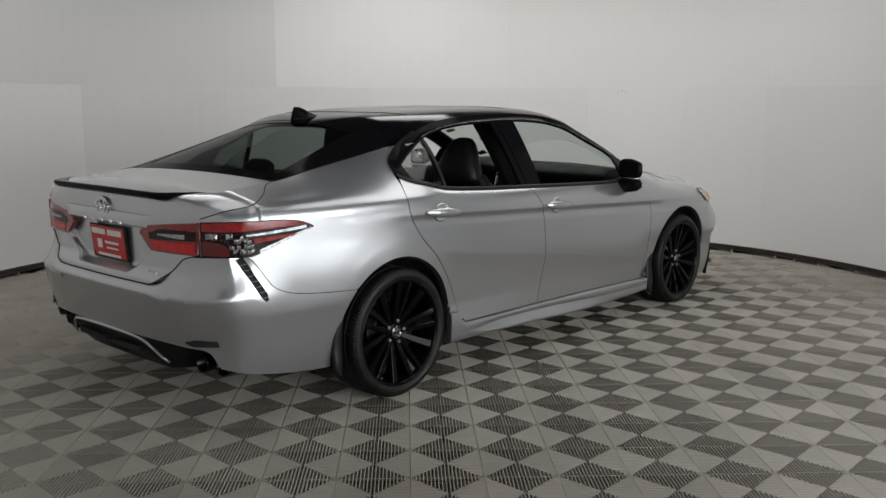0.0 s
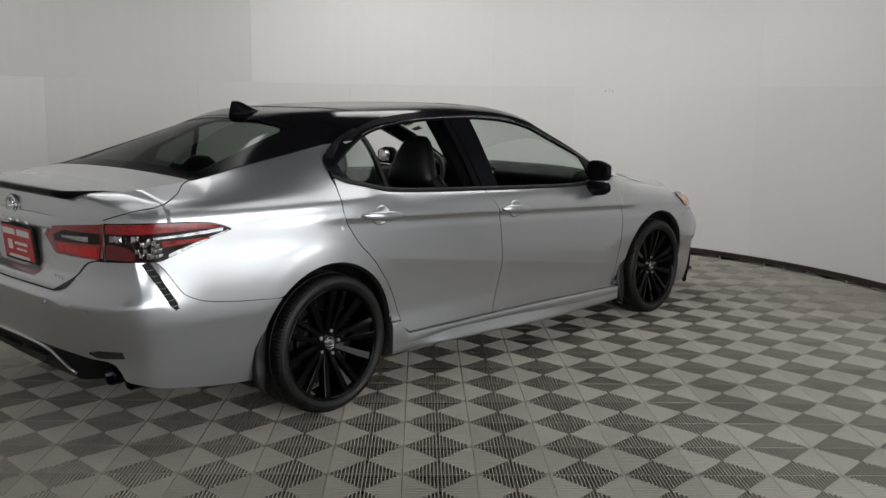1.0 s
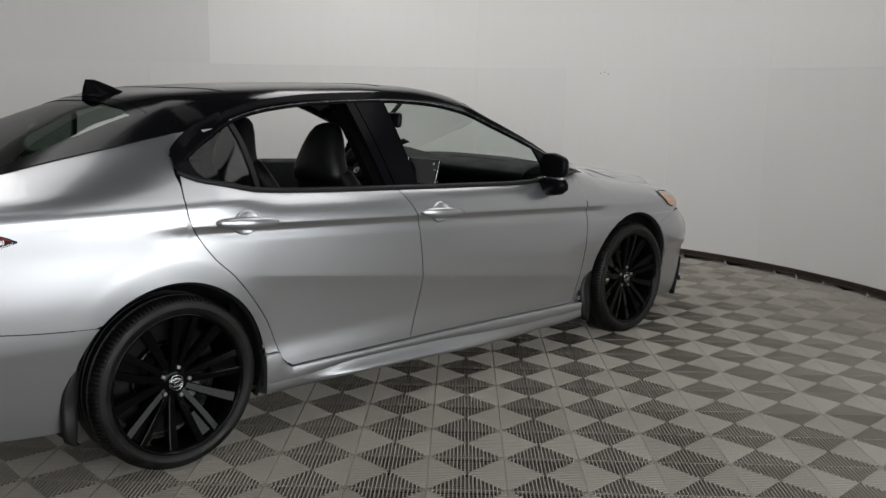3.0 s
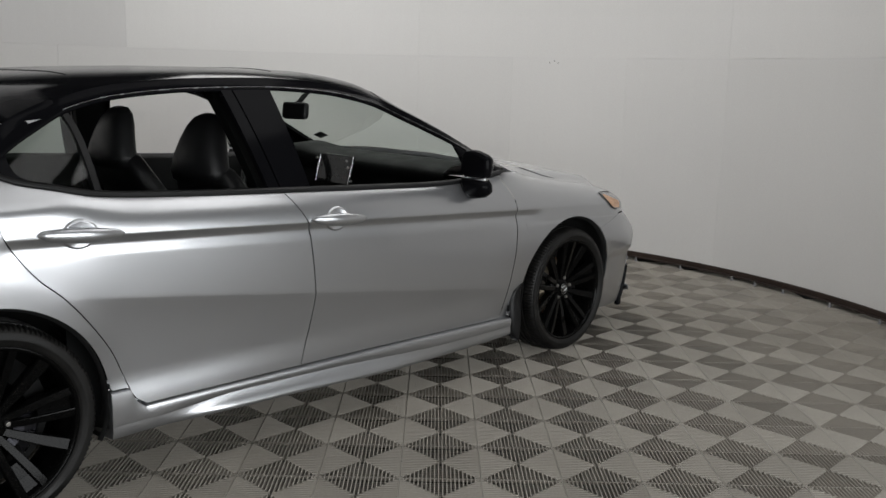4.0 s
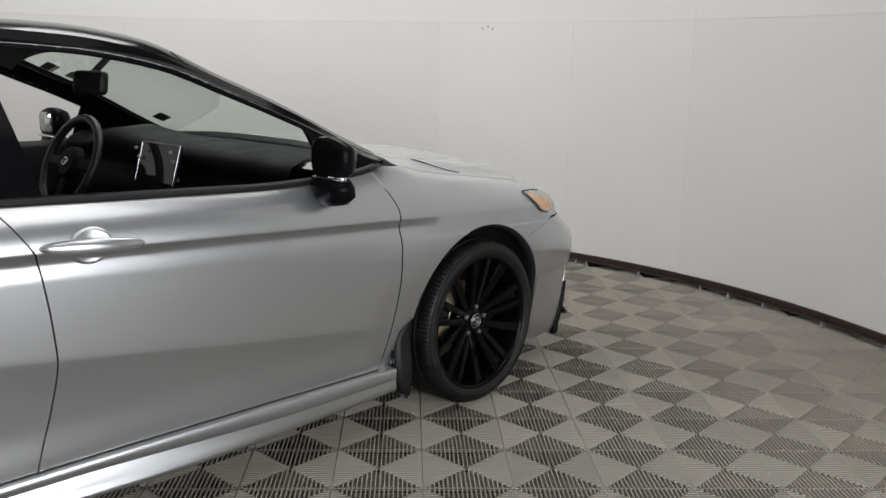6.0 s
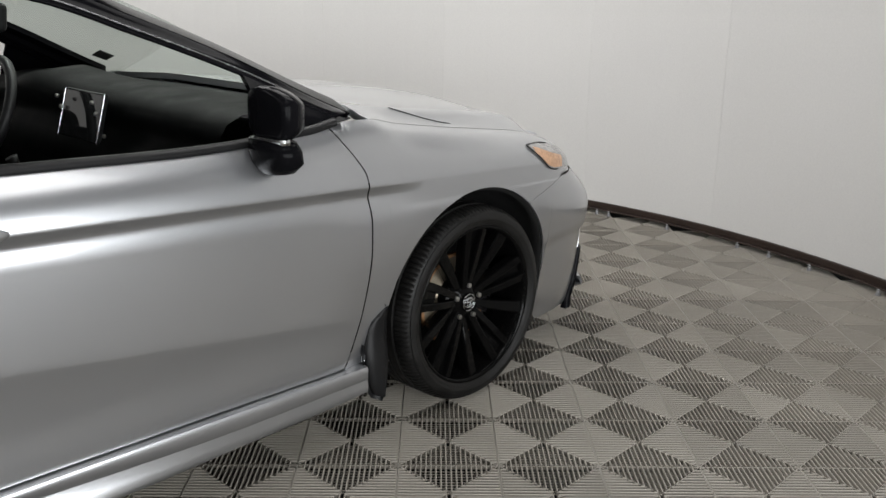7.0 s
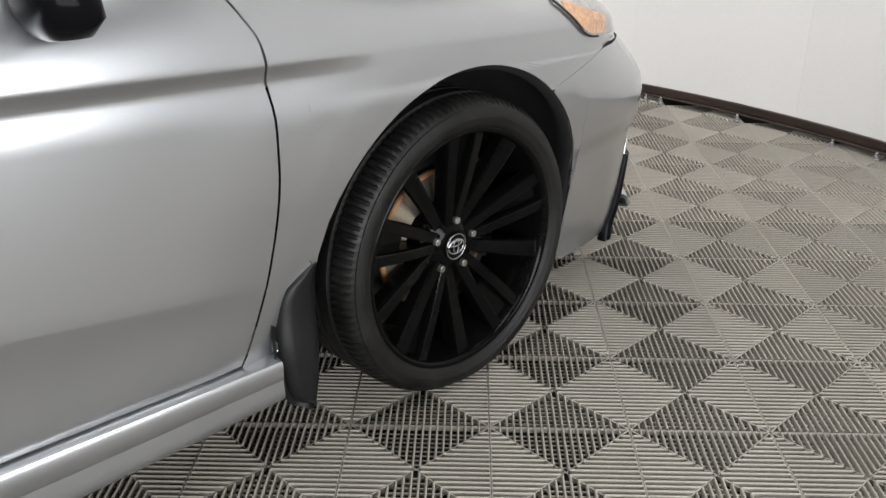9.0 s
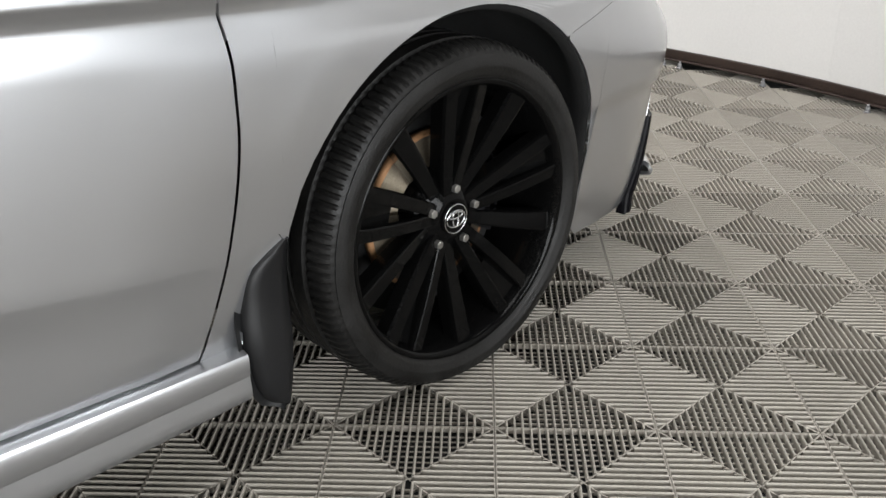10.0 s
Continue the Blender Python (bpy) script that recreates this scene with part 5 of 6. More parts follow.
# ---- wheels ----
def build_wheel(m, side, turn, front):
    """Black fifteen-spoke alloy with tyre, disc, nuts and cap; the outer face looks to -y."""
    R, HW = 0.3205, 0.116
    RIM = 0.2565
    loc = m @ (Matrix.Identity(4) if side < 0 else pose(0, 0, 0, 0, 0, 180)) @ pose(0, 0, 0, 0, turn, 0)
    # rim barrel and spokes
    bm = bmesh.new()
    barrel = [(RIM + 0.004, -0.104), (RIM + 0.001, -0.108), (RIM - 0.006, -0.106), (RIM - 0.011, -0.098), (RIM - 0.016, -0.060), (RIM - 0.022, 0.02), (RIM - 0.010, 0.095), (RIM + 0.004, 0.104)]
    add_lathe(bm, barrel, 96)
    add_lathe(bm, [(0.001, -0.066), (0.034, -0.066), (0.040, -0.064), (0.056, -0.054), (0.080, -0.046), (0.086, -0.030), (0.086, 0.01)], 60)
    wheel = part("wheel", finish(bm), RIM_BLACK, car, "gloss black multi-spoke alloy wheel")
    wheel.matrix_world = loc

    def blade(a0, a1, r0, r1, w0, w1, y0, y1, ridge, hand=1):
        """A tapered blade from hub to rim with a ridge along it."""
        bm = bmesh.new()
        rings = []
        for t in np.linspace(0, 1, 7):
            r, a = lerp(r0, r1, t), radians(lerp(a0, a1, t))
            w = lerp(w0, w1, t)
            y = lerp(y0, y1, t ** 1.3) - 0.004 * math.sin(math.pi * t)
            c, s = math.cos(a), math.sin(a)

            def p(off, yy):
                return (r * c - off * hand * s, yy, r * s + off * hand * c)
            g = ridge * (0.4 + 0.6 * t)
            rings.append([p(-w * 0.46, y + 0.036), p(-w * 0.5, y + 0.007), p(-w * 0.42, y + 0.001), p(w * 0.34, y - g), p(w * 0.44, y - g + 0.001), p(w * 0.5, y + 0.006), p(w * 0.47, y + 0.036)])
        add_loft(bm, rings)
        part("spoke", finish(bm), RIM_BLACK, wheel, shade=False)
    for k in range(5):
        a = 72 * k + 90
        blade(a - 11, a - 8.5, 0.045, RIM - 0.008, 0.024, 0.030, -0.062, -0.097, 0.003)
        blade(a + 11, a + 8.0, 0.045, RIM - 0.008, 0.024, 0.030, -0.062, -0.097, 0.003, -1)
        blade(a - 36, a - 33.5, 0.052, RIM - 0.010, 0.026, 0.042, -0.054, -0.092, 0.004, -1)
        # flat block at the rim between the pair
        bm = bmesh.new()
        rings = []
        for r, y in ((0.150, -0.058), (0.200, -0.070), (0.243, -0.082)):
            rings.append([(r * math.cos(radians(q)), y + dy, r * math.sin(radians(q))) for q, dy in ((a - 8, 0.03), (a - 8, 0), (a + 8, 0), (a + 8, 0.03))])
        add_loft(bm, rings)
        part("spoke_web", finish(bm), RIM_BLACK, wheel, shade=False)
    # tyre with shoulder blocks and grooves
    bm = bmesh.new()
    prof = [(RIM - 0.002, -0.100), (RIM + 0.006, -0.110), (RIM + 0.012, -0.1135), (RIM + 0.020, -0.1150), (RIM + 0.0215, -0.1162), (RIM + 0.026, -0.1165), (RIM + 0.034, -0.1155), (RIM + 0.044, -0.1125), (R - 0.022, -0.1085), (R - 0.014, -0.1045), (R - 0.0072, -0.0965), (R - 0.0030, -0.086), (R - 0.0010, -0.070), (R - 0.0005, -0.062), (R - 0.007, -0.060), (R - 0.007, -0.052), (R, -0.050), (R, -0.020), (R - 0.007, -0.018), (R - 0.007, -0.010), (R, -0.008)]
    prof = prof + [(r, -y) for r, y in prof[::-1]]
    n = len(prof)

    def dent(k, i):
        j = min(i, n - 1 - i)
        if k % 5 < 2 and 9 <= j <= 13:
            return 0.0052 if j > 9 else 0.0022
        return 0.0
    add_lathe(bm, prof, 600, None, False, dent)
    finish(bm)
    for e in bm.edges:
        if len(e.link_faces) == 2 and e.calc_face_angle(0) > radians(38):
            e.smooth = False
    tyre = part("tyre", bm, RUBBER, wheel, "worn black tyre with grooved shoulders")
    # brake disc
    bm = bmesh.new()
    DR = 0.152 if front else 0.140
    add_lathe(bm, [(0.001, -0.030), (0.078, -0.030), (0.082, -0.026), (0.083, -0.012), (DR - 0.008, -0.012), (DR - 0.008, 0.004), (0.07, 0.004)], 72)
    disc = part("brake_disc", finish(bm), DISC_IRON if front else TIP_STEEL, wheel, "worn iron brake disc" if front else "dark brake disc")
    bm = bmesh.new()
    add_lathe(bm, [(DR - 0.008, -0.0123), (DR, -0.011), (DR, 0.004), (DR - 0.008, 0.0042)], 72)
    part("disc_rim", finish(bm), DISC_RUST if front else TIP_STEEL, disc, "rusty outer edge of the disc" if front else "")
    bm = bmesh.new()
    rings = []
    for a in np.linspace(-28, 32, 9):
        c, s = math.cos(radians(a - turn)), math.sin(radians(a - turn))
        rings.append([(r * c, y, r * s) for r, y in ((0.09, -0.024), (0.12, -0.032), (0.158, -0.030), (0.168, -0.018), (0.168, 0.03), (0.09, 0.03))])
    add_loft(bm, rings)
    part("brake_caliper", finish(bm), TIP_STEEL, wheel, "grey brake caliper", shade=False)
    bm = bmesh.new()
    add_lathe(bm, [(0.001, 0.02), (0.21, 0.02), (0.21, 0.03), (0.001, 0.03)], 40)
    part("dust_shield", finish(bm), LINER, wheel)
    for k in range(5):
        a = radians(72 * k + 90 - 5)
        bm = bmesh.new()
        add_cyl(bm, 0.0095, 0.0080, 0.026, Matrix.Translation((0.0555 * math.cos(a), -0.060, 0.0555 * math.sin(a))) @ pose(0, 0, 0, 90, 0, 0), 6, 0.0015)
        add_cyl(bm, 0.0125, 0.0125, 0.006, Matrix.Translation((0.0555 * math.cos(a), -0.052, 0.0555 * math.sin(a))) @ pose(0, 0, 0, 90, 0, 0), 18)
        part("wheel_nut", bm, STEEL, wheel, "steel wheel nut", shade=False)
    bm = bmesh.new()
    add_cyl(bm, 0.031, 0.0295, 0.008, Matrix.Translation((0, -0.069, 0)) @ pose(0, 0, 0, 90, 0, 0), 40, 0.002)
    cap = part("centre_cap", bm, RIM_BLACK, wheel, "black centre cap with a chrome emblem")
    bm = bmesh.new()
    q = pose(0, 0, 0, 0, -turn, 0)
    for rx, rz, dz, rr in ((0.0275, 0.0275, 0.0, 0.0013), (0.0225, 0.0155, 0.0, 0.0018), (0.0075, 0.0150, 0.0, 0.0016), (0.017, 0.0055, 0.0065, 0.0016)):
        add_tube(bm, [q @ Vector((rx * math.cos(a), -0.0735, rz * math.sin(a) + dz)) for a in np.linspace(0, 2 * math.pi, 32, endpoint=False)], rr, 6, closed=True)
    part("cap_emblem", bm, CHROME, cap, "plain chrome oval rings")
    return wheel


HUB_Y = 0.795
build_wheel(Matrix.Translation((FRONT_HUB[0], -HUB_Y, FRONT_HUB[1])), -1, 1.0, True)
build_wheel(Matrix.Translation((REAR_HUB[0], -HUB_Y, REAR_HUB[1])), -1, 9.0, False)
build_wheel(Matrix.Translation((FRONT_HUB[0], HUB_Y, FRONT_HUB[1])), 1, 0.0, True)
build_wheel(Matrix.Translation((REAR_HUB[0], HUB_Y, REAR_HUB[1])), 1, 0.0, False)


# ---- mirrors ----
def build_mirror(side):
    bm = bmesh.new()
    rings = []
    # housing: a rounded shell, thick in front, flat behind
    for x, y0, y1, z0, z1 in ((0.612, 0.862, 0.985, 0.955, 1.052), (0.615, 0.850, 0.998, 0.945, 1.062), (0.630, 0.846, 1.003, 0.940, 1.066), (0.655, 0.850, 0.998, 0.942, 1.064), (0.690, 0.868, 0.975, 0.955, 1.050), (0.708, 0.895, 0.945, 0.980, 1.025)):
        cy, cz, ry, rz = (y0 + y1) / 2, (z0 + z1) / 2, (y1 - y0) / 2, (z1 - z0) / 2
        ring = []
        for a in np.linspace(0, 2 * math.pi, 32, endpoint=False):
            c, s = math.cos(a), math.sin(a)
            e = 0.5
            dy = ry * math.copysign(abs(c) ** e, c)
            dz = rz * math.copysign(abs(s) ** e, s) - 0.020 * max(dy / ry, 0) * max(s, 0)
            ring.append((x, side * (cy + dy), cz + dz))
        rings.append(ring)
    add_loft(bm, rings)
    mir = part("door_mirror", finish(bm), BLACK_PAINT, car, "gloss black door mirror")
    # foot below, on the door
    bm = bmesh.new()
    rings = []
    for z, x0, x1, y0, y1 in ((0.938, 0.600, 0.675, 0.843, 0.985), (0.915, 0.597, 0.685, 0.840, 0.998), (0.885, 0.600, 0.690, 0.840, 0.996), (0.860, 0.615, 0.680, 0.845, 0.965), (0.850, 0.63, 0.665, 0.85, 0.91)):
        cx, cy, rx, ry = (x0 + x1) / 2, (y0 + y1) / 2, (x1 - x0) / 2, (y1 - y0) / 2
        rings.append([(cx + rx * math.copysign(abs(math.cos(a)) ** 0.7, math.cos(a)), side * (cy + ry * math.copysign(abs(math.sin(a)) ** 0.7, math.sin(a))), z) for a in np.linspace(0, 2 * math.pi, 24, endpoint=False)])
    add_loft(bm, rings)
    part("mirror_foot", finish(bm), BLACK_PAINT, mir)
    bm = bmesh.new()
    rings = []
    for t in np.linspace(0, 1, 8):
        y = lerp(0.862, 0.996, t)
        rings.append([(0.609 + dx, side * y, 0.940 + dz + 0.003 * t) for dx, dz in ((0.02, -0.007), (0.0, -0.006), (-0.002, 0.0), (0.0, 0.006), (0.02, 0.007))])
    add_loft(bm, rings)
    part("signal_strip", finish(bm), CHROME, mir, "clear turn signal strip")
    if side > 0:
        bm = bmesh.new()
        ring = []
        for a in np.linspace(0, 2 * math.pi, 32, endpoint=False):
            c, s = math.cos(a), math.sin(a)
            ring.append((0.609, side * (0.924 + 0.056 * math.copysign(abs(c) ** 0.55, c)), 1.003 + 0.043 * math.copysign(abs(s) ** 0.55, s)))
        add_loft(bm, [ring, [(x + 0.004, y, z) for x, y, z in ring]])
        part("mirror_glass", finish(bm), CHROME, mir, "mirror glass")


for side in (-1, 1):
    build_mirror(side)


# ---- inside the cabin ----
def cushion(bm, rings, n=20, e=0.6):
    """Rounded cross-sections skinned: centre, half sizes, and two axes."""
    out = []
    for (cx, cy, cz), a, b, ax, bx in rings:
        ring = []
        for t in np.linspace(0, 2 * math.pi, n, endpoint=False):
            c, s = math.cos(t), math.sin(t)
            u, v = a * math.copysign(abs(c) ** e, c), b * math.copysign(abs(s) ** e, s)
            ring.append((cx + ax[0] * u + bx[0] * v, cy + ax[1] * u + bx[1] * v, cz + ax[2] * u + bx[2] * v))
        out.append(ring)
    add_loft(bm, out)


Y_AX, BACK_AX = (0, 1, 0), (0.94, 0, 0.34)


def build_seat(x, y):
    bm = bmesh.new()
    cushion(bm, [((x + 0.02, y, 0.56), 0.20, 0.05, Y_AX, BACK_AX), ((x - 0.02, y, 0.62), 0.245, 0.075, Y_AX, BACK_AX), ((x - 0.10, y, 0.78), 0.245, 0.075, Y_AX, BACK_AX), ((x - 0.17, y, 0.90), 0.225, 0.062, Y_AX, BACK_AX), ((x - 0.21, y, 0.985), 0.185, 0.050, Y_AX, BACK_AX), ((x - 0.222, y, 1.01), 0.13, 0.03, Y_AX, BACK_AX)])
    seat = part("seat", finish(bm), LEATHER, car, "black leather front seat")
    bm = bmesh.new()
    cushion(bm, [((x - 0.02, y, 0.50), 0.25, 0.07, Y_AX, (0, 0, 1)), ((x + 0.12, y, 0.52), 0.255, 0.085, Y_AX, (0, 0, 1)), ((x + 0.42, y, 0.54), 0.25, 0.08, Y_AX, (0, 0, 1)), ((x + 0.50, y, 0.52), 0.22, 0.05, Y_AX, (0, 0, 1))])
    part("seat_cushion", finish(bm), LEATHER, seat)
    bm = bmesh.new()
    H = (0.97, 0, 0.24)
    cushion(bm, [((x - 0.225, y, 0.955), 0.175, 0.060, Y_AX, H), ((x - 0.232, y, 1.00), 0.165, 0.072, Y_AX, H), ((x - 0.226, y, 1.06), 0.142, 0.072, Y_AX, H), ((x - 0.212, y, 1.12), 0.118, 0.066, Y_AX, H), ((x - 0.200, y, 1.17), 0.092, 0.054, Y_AX, H), ((x - 0.194, y, 1.198), 0.066, 0.036, Y_AX, H), ((x - 0.192, y, 1.208), 0.035, 0.016, Y_AX, H)], 24, 0.72)
    part("headrest", finish(bm), LEATHER, seat, "black leather headrest")


build_seat(-0.17, -0.37)
build_seat(-0.17, 0.37)
# rear bench
bm = bmesh.new()
cushion(bm, [((-1.02, 0, 0.55), 0.60, 0.06, Y_AX, BACK_AX), ((-1.06, 0, 0.62), 0.64, 0.08, Y_AX, BACK_AX), ((-1.20, 0, 0.86), 0.62, 0.07, Y_AX, BACK_AX), ((-1.27, 0, 0.955), 0.58, 0.05, Y_AX, BACK_AX)])
bench = part("rear_bench", finish(bm), LEATHER, car, "black leather rear bench")
bm = bmesh.new()
cushion(bm, [((-1.10, 0, 0.48), 0.62, 0.06, Y_AX, (0, 0, 1)), ((-0.95, 0, 0.50), 0.64, 0.08, Y_AX, (0, 0, 1)), ((-0.60, 0, 0.50), 0.62, 0.08, Y_AX, (0, 0, 1))])
part("bench_cushion", finish(bm), LEATHER, bench)
for y in (-0.38, 0.0, 0.38):
    bm = bmesh.new()
    H = (0.97, 0, 0.24)
    h = 0.06 if y else 0.03
    cushion(bm, [((-1.30, y, 0.95), 0.09, 0.04, Y_AX, H), ((-1.30, y, 0.98), 0.125, 0.05, Y_AX, H), ((-1.285, y, 1.0 + h), 0.12, 0.045, Y_AX, H), ((-1.28, y, 1.03 + h), 0.07, 0.02, Y_AX, H)])
    part("headrest", finish(bm), LEATHER, bench)
# parcel shelf and closing bulkheads
bm = bmesh.new()
add_grid(bm, [[(x, y, 0.985 + 0.02 * (-1.3 - x)) for y in np.linspace(-0.68, 0.68, 12)] for x in np.linspace(-1.95, -1.25, 8)])
part("parcel_shelf", finish(bm), DASH, car)
bm = bmesh.new()
add_box(bm, (3.3, 1.42, 0.05), Matrix.Translation((-0.2, 0, 0.30)), 0.01)
add_box(bm, (3.9, 1.05, 0.08), Matrix.Translation((-0.1, 0, 0.21)), 0.02)
part("floor_pan", bm, LINER, car, shade=False)
for sx, sy, x in ((1.96, 1.66, 0.0), (0.86, 1.24, 1.42), (0.86, 1.24, -1.42), (0.34, 1.5, 1.98), (0.36, 1.56, -2.02)):
    bm = bmesh.new()
    add_box(bm, (sx, sy, 0.03), Matrix.Translation((x, 0, 0.185 + (0.13 if x < -1.9 else 0))), 0.004)
    part("underbody_panel", bm, LINER, car, shade=False)
bm = bmesh.new()
add_box(bm, (0.04, 1.35, 0.62), Matrix.Translation((0.98, 0, 0.58)), 0.01)
part("bulkhead", bm, LINER, car, shade=False)
bm = bmesh.new()
add_box(bm, (0.04, 1.3, 0.62), Matrix.Translation((-1.5, 0, 0.62)), 0.01)
part("bulkhead", bm, LINER, car, shade=False)
# dashboard
bm = bmesh.new()
P = []
for y in np.linspace(-0.74, 0.74, 40):
    hood = 0.035 * math.exp(-((y - 0.37) / 0.17) ** 2)
    row = []
    for x, z in ((1.05, 0.955), (0.95, 0.975), (0.80, 0.985), (0.70, 0.975), (0.655, 0.955), (0.635, 0.925), (0.66, 0.90), (0.665, 0.86), (0.63, 0.83), (0.60, 0.76), (0.68, 0.62), (0.75, 0.5)):
        row.append((x - 0.05 * math.exp(-((y - 0.37) / 0.2) ** 2) * (0.9 < z < 0.98) - 0.03 * (abs(y) / 0.74) ** 2, y, z + (hood if z > 0.9 and x < 0.9 else 0)))
    P.append(row)
add_grid(bm, P)
dash = part("dashboard", finish(bm), DASH, car, "dark dashboard with a soft top")
# screen on the centre stack
bm = bmesh.new()
add_box(bm, (0.018, 0.25, 0.15), Matrix.Translation((0.600, 0.0, 0.905)) @ pose(0, 0, 0, 0, 16, 0), 0.006)
scr = part("screen", bm, SCREEN, dash, "glossy touch screen", shade=False)
for s in (-1, 1):
    bm = bmesh.new()
    add_box(bm, (0.005, 0.004, 0.15), Matrix.Translation((0.592, s * 0.128, 0.905)) @ pose(0, 0, 0, 0, 16, 0), 0.001)
    part("screen_edge", bm, CHROME, scr, shade=False)
    for k in range(4):
        bm = bmesh.new()
        add_cyl(bm, 0.006, 0.006, 0.008, Matrix.Translation((0.589 + 0.009 * (k - 1.5) * -1, s * 0.116, 0.905 + 0.034 * (k - 1.5))) @ pose(0, 0, 0, 0, -74, 0), 12)
        part("screen_knob", bm, STEEL, scr)
bm = bmesh.new()
for y in (-0.09, 0.09):
    add_box(bm, (0.01, 0.13, 0.03), Matrix.Translation((0.622, y, 0.795)) @ pose(0, 0, 0, 0, 16, 0), 0.003)
add_box(bm, (0.30, 0.20, 0.12), Matrix.Translation((0.46, 0, 0.66)), 0.02)
add_box(bm, (0.75, 0.22, 0.28), Matrix.Translation((0.0, 0, 0.52)), 0.03)
console = part("centre_console", bm, DASH, car, "black centre console")
bm = bmesh.new()
add_tube(bm, [(0.40, 0.02, 0.72), (0.39, 0.02, 0.78), (0.38, 0.02, 0.80)], 0.016, 12, [0.6, 0.8, 1.2])
part("gear_lever", bm, BLACK_TRIM, console)
# steering wheel
sw = Matrix.Translation((0.44, 0.37, 0.885)) @ pose(0, 0, 0, 0, -66, 0)
bm = bmesh.new()
add_tube(bm, [sw @ Vector((0.182 * math.cos(a), 0.182 * math.sin(a), 0)) for a in np.linspace(0, 2 * math.pi, 48, endpoint=False)], 0.0165, 12, closed=True)
steer = part("steering_wheel", bm, LEATHER, car, "black leather steering wheel")
bm = bmesh.new()
add_cyl(bm, 0.072, 0.060, 0.04, sw @ Matrix.Translation((0, 0, 0.0)), 28, 0.01)
for a in (90, 270, 180):
    add_box(bm, (0.12, 0.042, 0.018), sw @ pose(0, 0, 0, 0, 0, a) @ Matrix.Translation((0.115, 0, 0)), 0.006)
part("wheel_hub", bm, DASH, steer, shade=False)
bm = bmesh.new()
for rx, rz, dz in ((0.022, 0.016, 0.0), (0.008, 0.015, 0.0), (0.017, 0.006, 0.006)):
    add_tube(bm, [sw @ Vector((-rz * math.sin(a) - dz, rx * math.cos(a), 0.024)) for a in np.linspace(0, 2 * math.pi, 28, endpoint=False)], 0.002, 6, closed=True)
part("hub_emblem", bm, CHROME, steer, "small chrome oval emblem")
# rear-view mirror
bm = bmesh.new()
add_box(bm, (0.040, 0.145, 0.082), Matrix.Translation((0.352, 0.0, 1.200)) @ pose(0, 0, 0, 0, 8, 16), 0.018, 3)
add_tube(bm, [(0.35, 0, 1.22), (0.41, 0, 1.275), (0.44, 0, 1.30)], 0.012, 10)
part("inner_mirror", bm, BLACK_TRIM, car, "black rear-view mirror", shade=False)


# ---- floor of ribbed snap-in tiles: ribs stand square to each edge of a tile ----
TILE_L, TILE_TURN = 0.2840, -45.8
TILE_O = Vector((-1.2914, -1.6153, 0.0))
RIBS, RIB_W, RIB_H = 20, 0.0049, 0.021


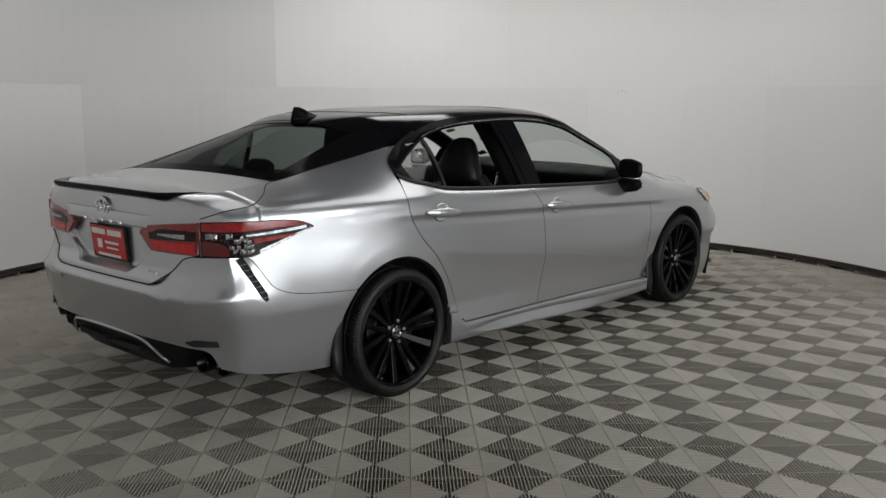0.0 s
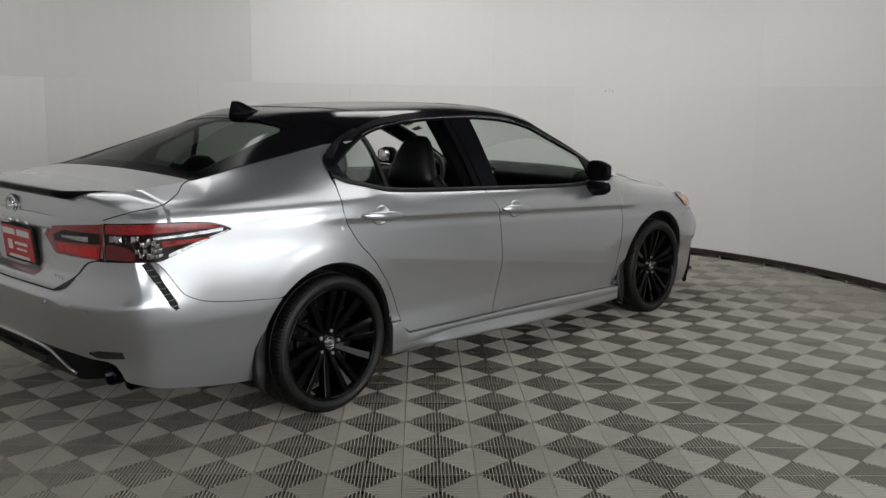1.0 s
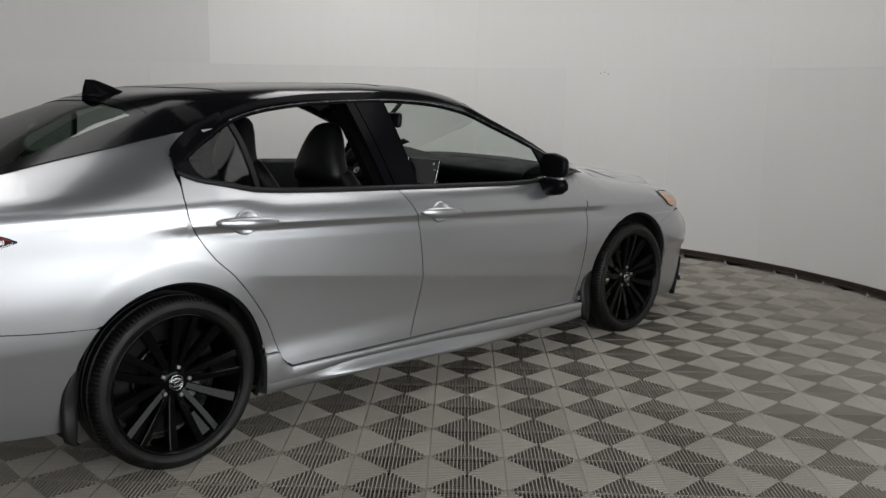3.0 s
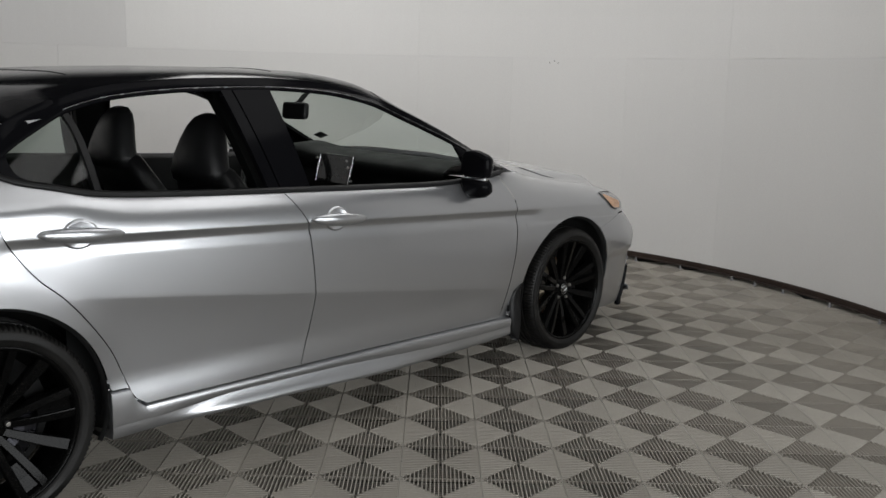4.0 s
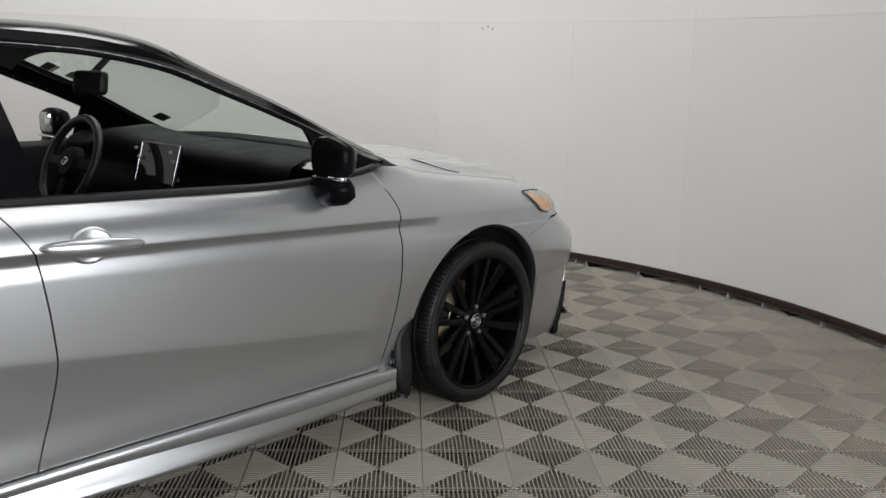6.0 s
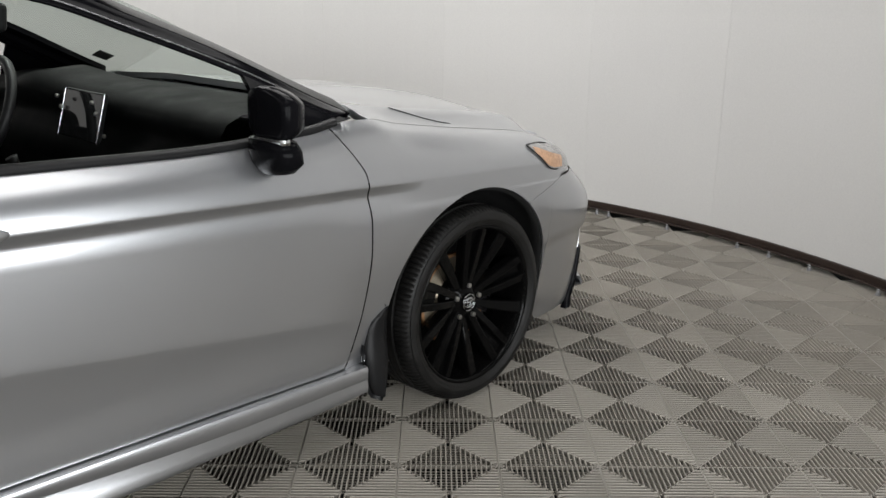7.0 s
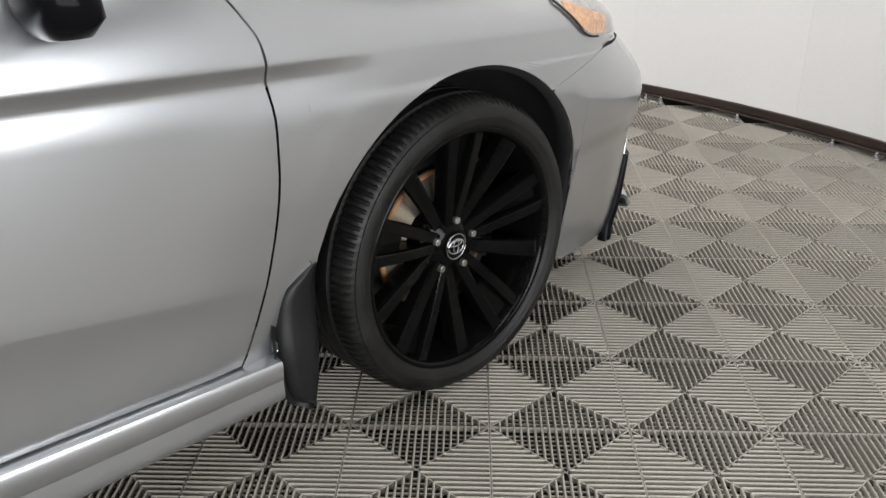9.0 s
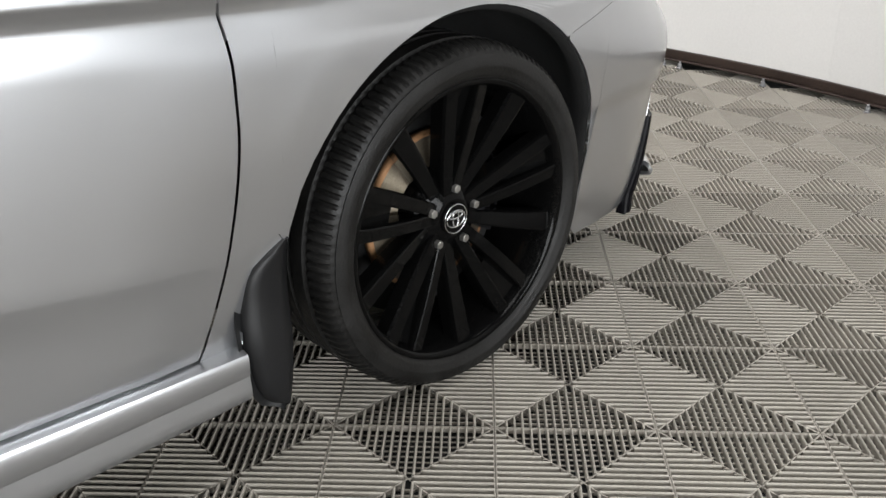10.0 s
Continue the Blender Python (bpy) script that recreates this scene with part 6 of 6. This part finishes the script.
def tile_arrays():
    L = TILE_L - 0.0012
    P = TILE_L / RIBS
    V, F = [], []

    def quad(a, b, c, d):
        k = len(V)
        V.extend((a, b, c, d))
        F.append((k, k + 1, k + 2, k + 3))
    for q in range(4):
        c, s = (1, 0, -1, 0)[q], (0, 1, 0, -1)[q]

        def put(u, v, z):
            return (c * u - s * v, s * u + c * v, z)
        e = -L / 2
        # ribs, square to the edge v = -L/2
        for k in range(RIBS):
            u = -TILE_L / 2 + (k + 0.5) * P
            tip = -abs(u) - 0.0015
            if tip < e + 0.006:
                continue
            w, t = RIB_W / 2, 0.0016
            y0 = e + 0.0018
            a = [(u - w * 0.4, -RIB_H)] + [(u - w * math.cos(q), -w * 1.5 * (1 - math.sin(q))) for q in np.linspace(0.15, math.pi - 0.15, 8)] + [(u + w * 0.4, -RIB_H)]
            k0 = len(V)
            V.extend(put(x, y0, z) for x, z in a)
            V.extend(put(x, tip, z) for x, z in a)
            F.extend((k0 + i, k0 + i + 1, k0 + i + 11, k0 + i + 10) for i in range(9))
            k0 = len(V)
            V.extend(put(x, tip, z) for x, z in a)
            F.append(tuple(range(k0, k0 + 10)))
        # lower cross bars, along the edge
        for k in range(1, RIBS // 2):
            v = e + k * P
            r = abs(v) - 0.002
            w, z = 0.0019, -0.0130
            quad(put(-r, v - w, z), put(r, v - w, z), put(r, v + w, z), put(-r, v + w, z))
            quad(put(-r, v - w, z - 0.004), put(r, v - w, z - 0.004), put(r, v - w, z), put(-r, v - w, z))
        # border bar
        h = L / 2
        quad(put(-h, e, -0.0022), put(h, e, -0.0022), put(h - 0.0022, e + 0.0022, -0.0022), put(-h + 0.0022, e + 0.0022, -0.0022))
        quad(put(-h + 0.0022, e + 0.0022, -0.0022), put(h - 0.0022, e + 0.0022, -0.0022), put(h - 0.0022, e + 0.0022, -0.012), put(-h + 0.0022, e + 0.0022, -0.012))
        quad(put(-h, e, -0.012), put(h, e, -0.012), put(h, e, -0.0022), put(-h, e, -0.0022))
        # diagonal spine
        d = 0.0012
        quad(put(-d, -d, -0.002), put(d, -d, -0.002), put(h, -h + 2 * d, -0.002), put(h - 2 * d, -h, -0.002))
    return V, F


def build_floor():
    V, F = tile_arrays()
    me = bpy.data.meshes.new("tile")
    me.from_pydata(V, [], F)
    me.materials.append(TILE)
    me.polygons.foreach_set("use_smooth", [len(f) == 4 for f in F])
    turn = pose(0, 0, 0, 0, 0, TILE_TURN)
    cells = []
    for i in range(-22, 30):
        for j in range(-26, 26):
            c = TILE_O + turn @ Vector(((i + 0.5) * TILE_L, (j + 0.5) * TILE_L, 0))
            r = math.hypot(c.x - CX, c.y - CY)
            inside = r < RW + 0.13
            ang = math.degrees(math.atan2(c.y - CY, c.x - CX)) % 360
            if inside or (OPEN_A - 2 < ang < OPEN_B + 2 and r < 6.4):
                d = min(math.hypot(c.x - x, c.y - y) for x, y in ((1.5, -1.6), (2.6, -1.4), (0.4, -1.6), (-1.4, -1.7)))
                cells.append((d, i, j, c))
    cells.sort(key=lambda q: q[0])
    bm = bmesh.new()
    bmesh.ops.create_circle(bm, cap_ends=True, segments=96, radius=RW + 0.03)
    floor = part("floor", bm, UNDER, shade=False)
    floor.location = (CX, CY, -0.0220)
    tagged(floor, "floor of grey ribbed plastic tiles in a checker of diamonds", "floor", kind="structure")
    for d, i, j, c in cells[:300]:
        t = new("tile", me)
        t.parent = floor
        t.matrix_basis = Matrix.Translation(c - floor.location) @ turn
    rest = cells[300:]
    A = np.array(V)
    rot = np.array(turn.to_3x3())
    A = A @ rot.T
    allv, allf = [], []
    for n, (d, i, j, c) in enumerate(rest):
        allv.append(A + np.array(c))
        allf.extend(tuple(k + n * len(V) for k in f) for f in F)
    m2 = bpy.data.meshes.new("far_tiles")
    m2.from_pydata(np.concatenate(allv).tolist(), [], allf)
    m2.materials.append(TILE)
    m2.polygons.foreach_set("use_smooth", [len(f) == 4 for f in F] * len(rest))
    far = new("far_tiles", m2)
    far.parent = floor
    far.matrix_parent_inverse = Matrix.Translation(-floor.location)
    tagged(far, kind="stuff")


build_floor()
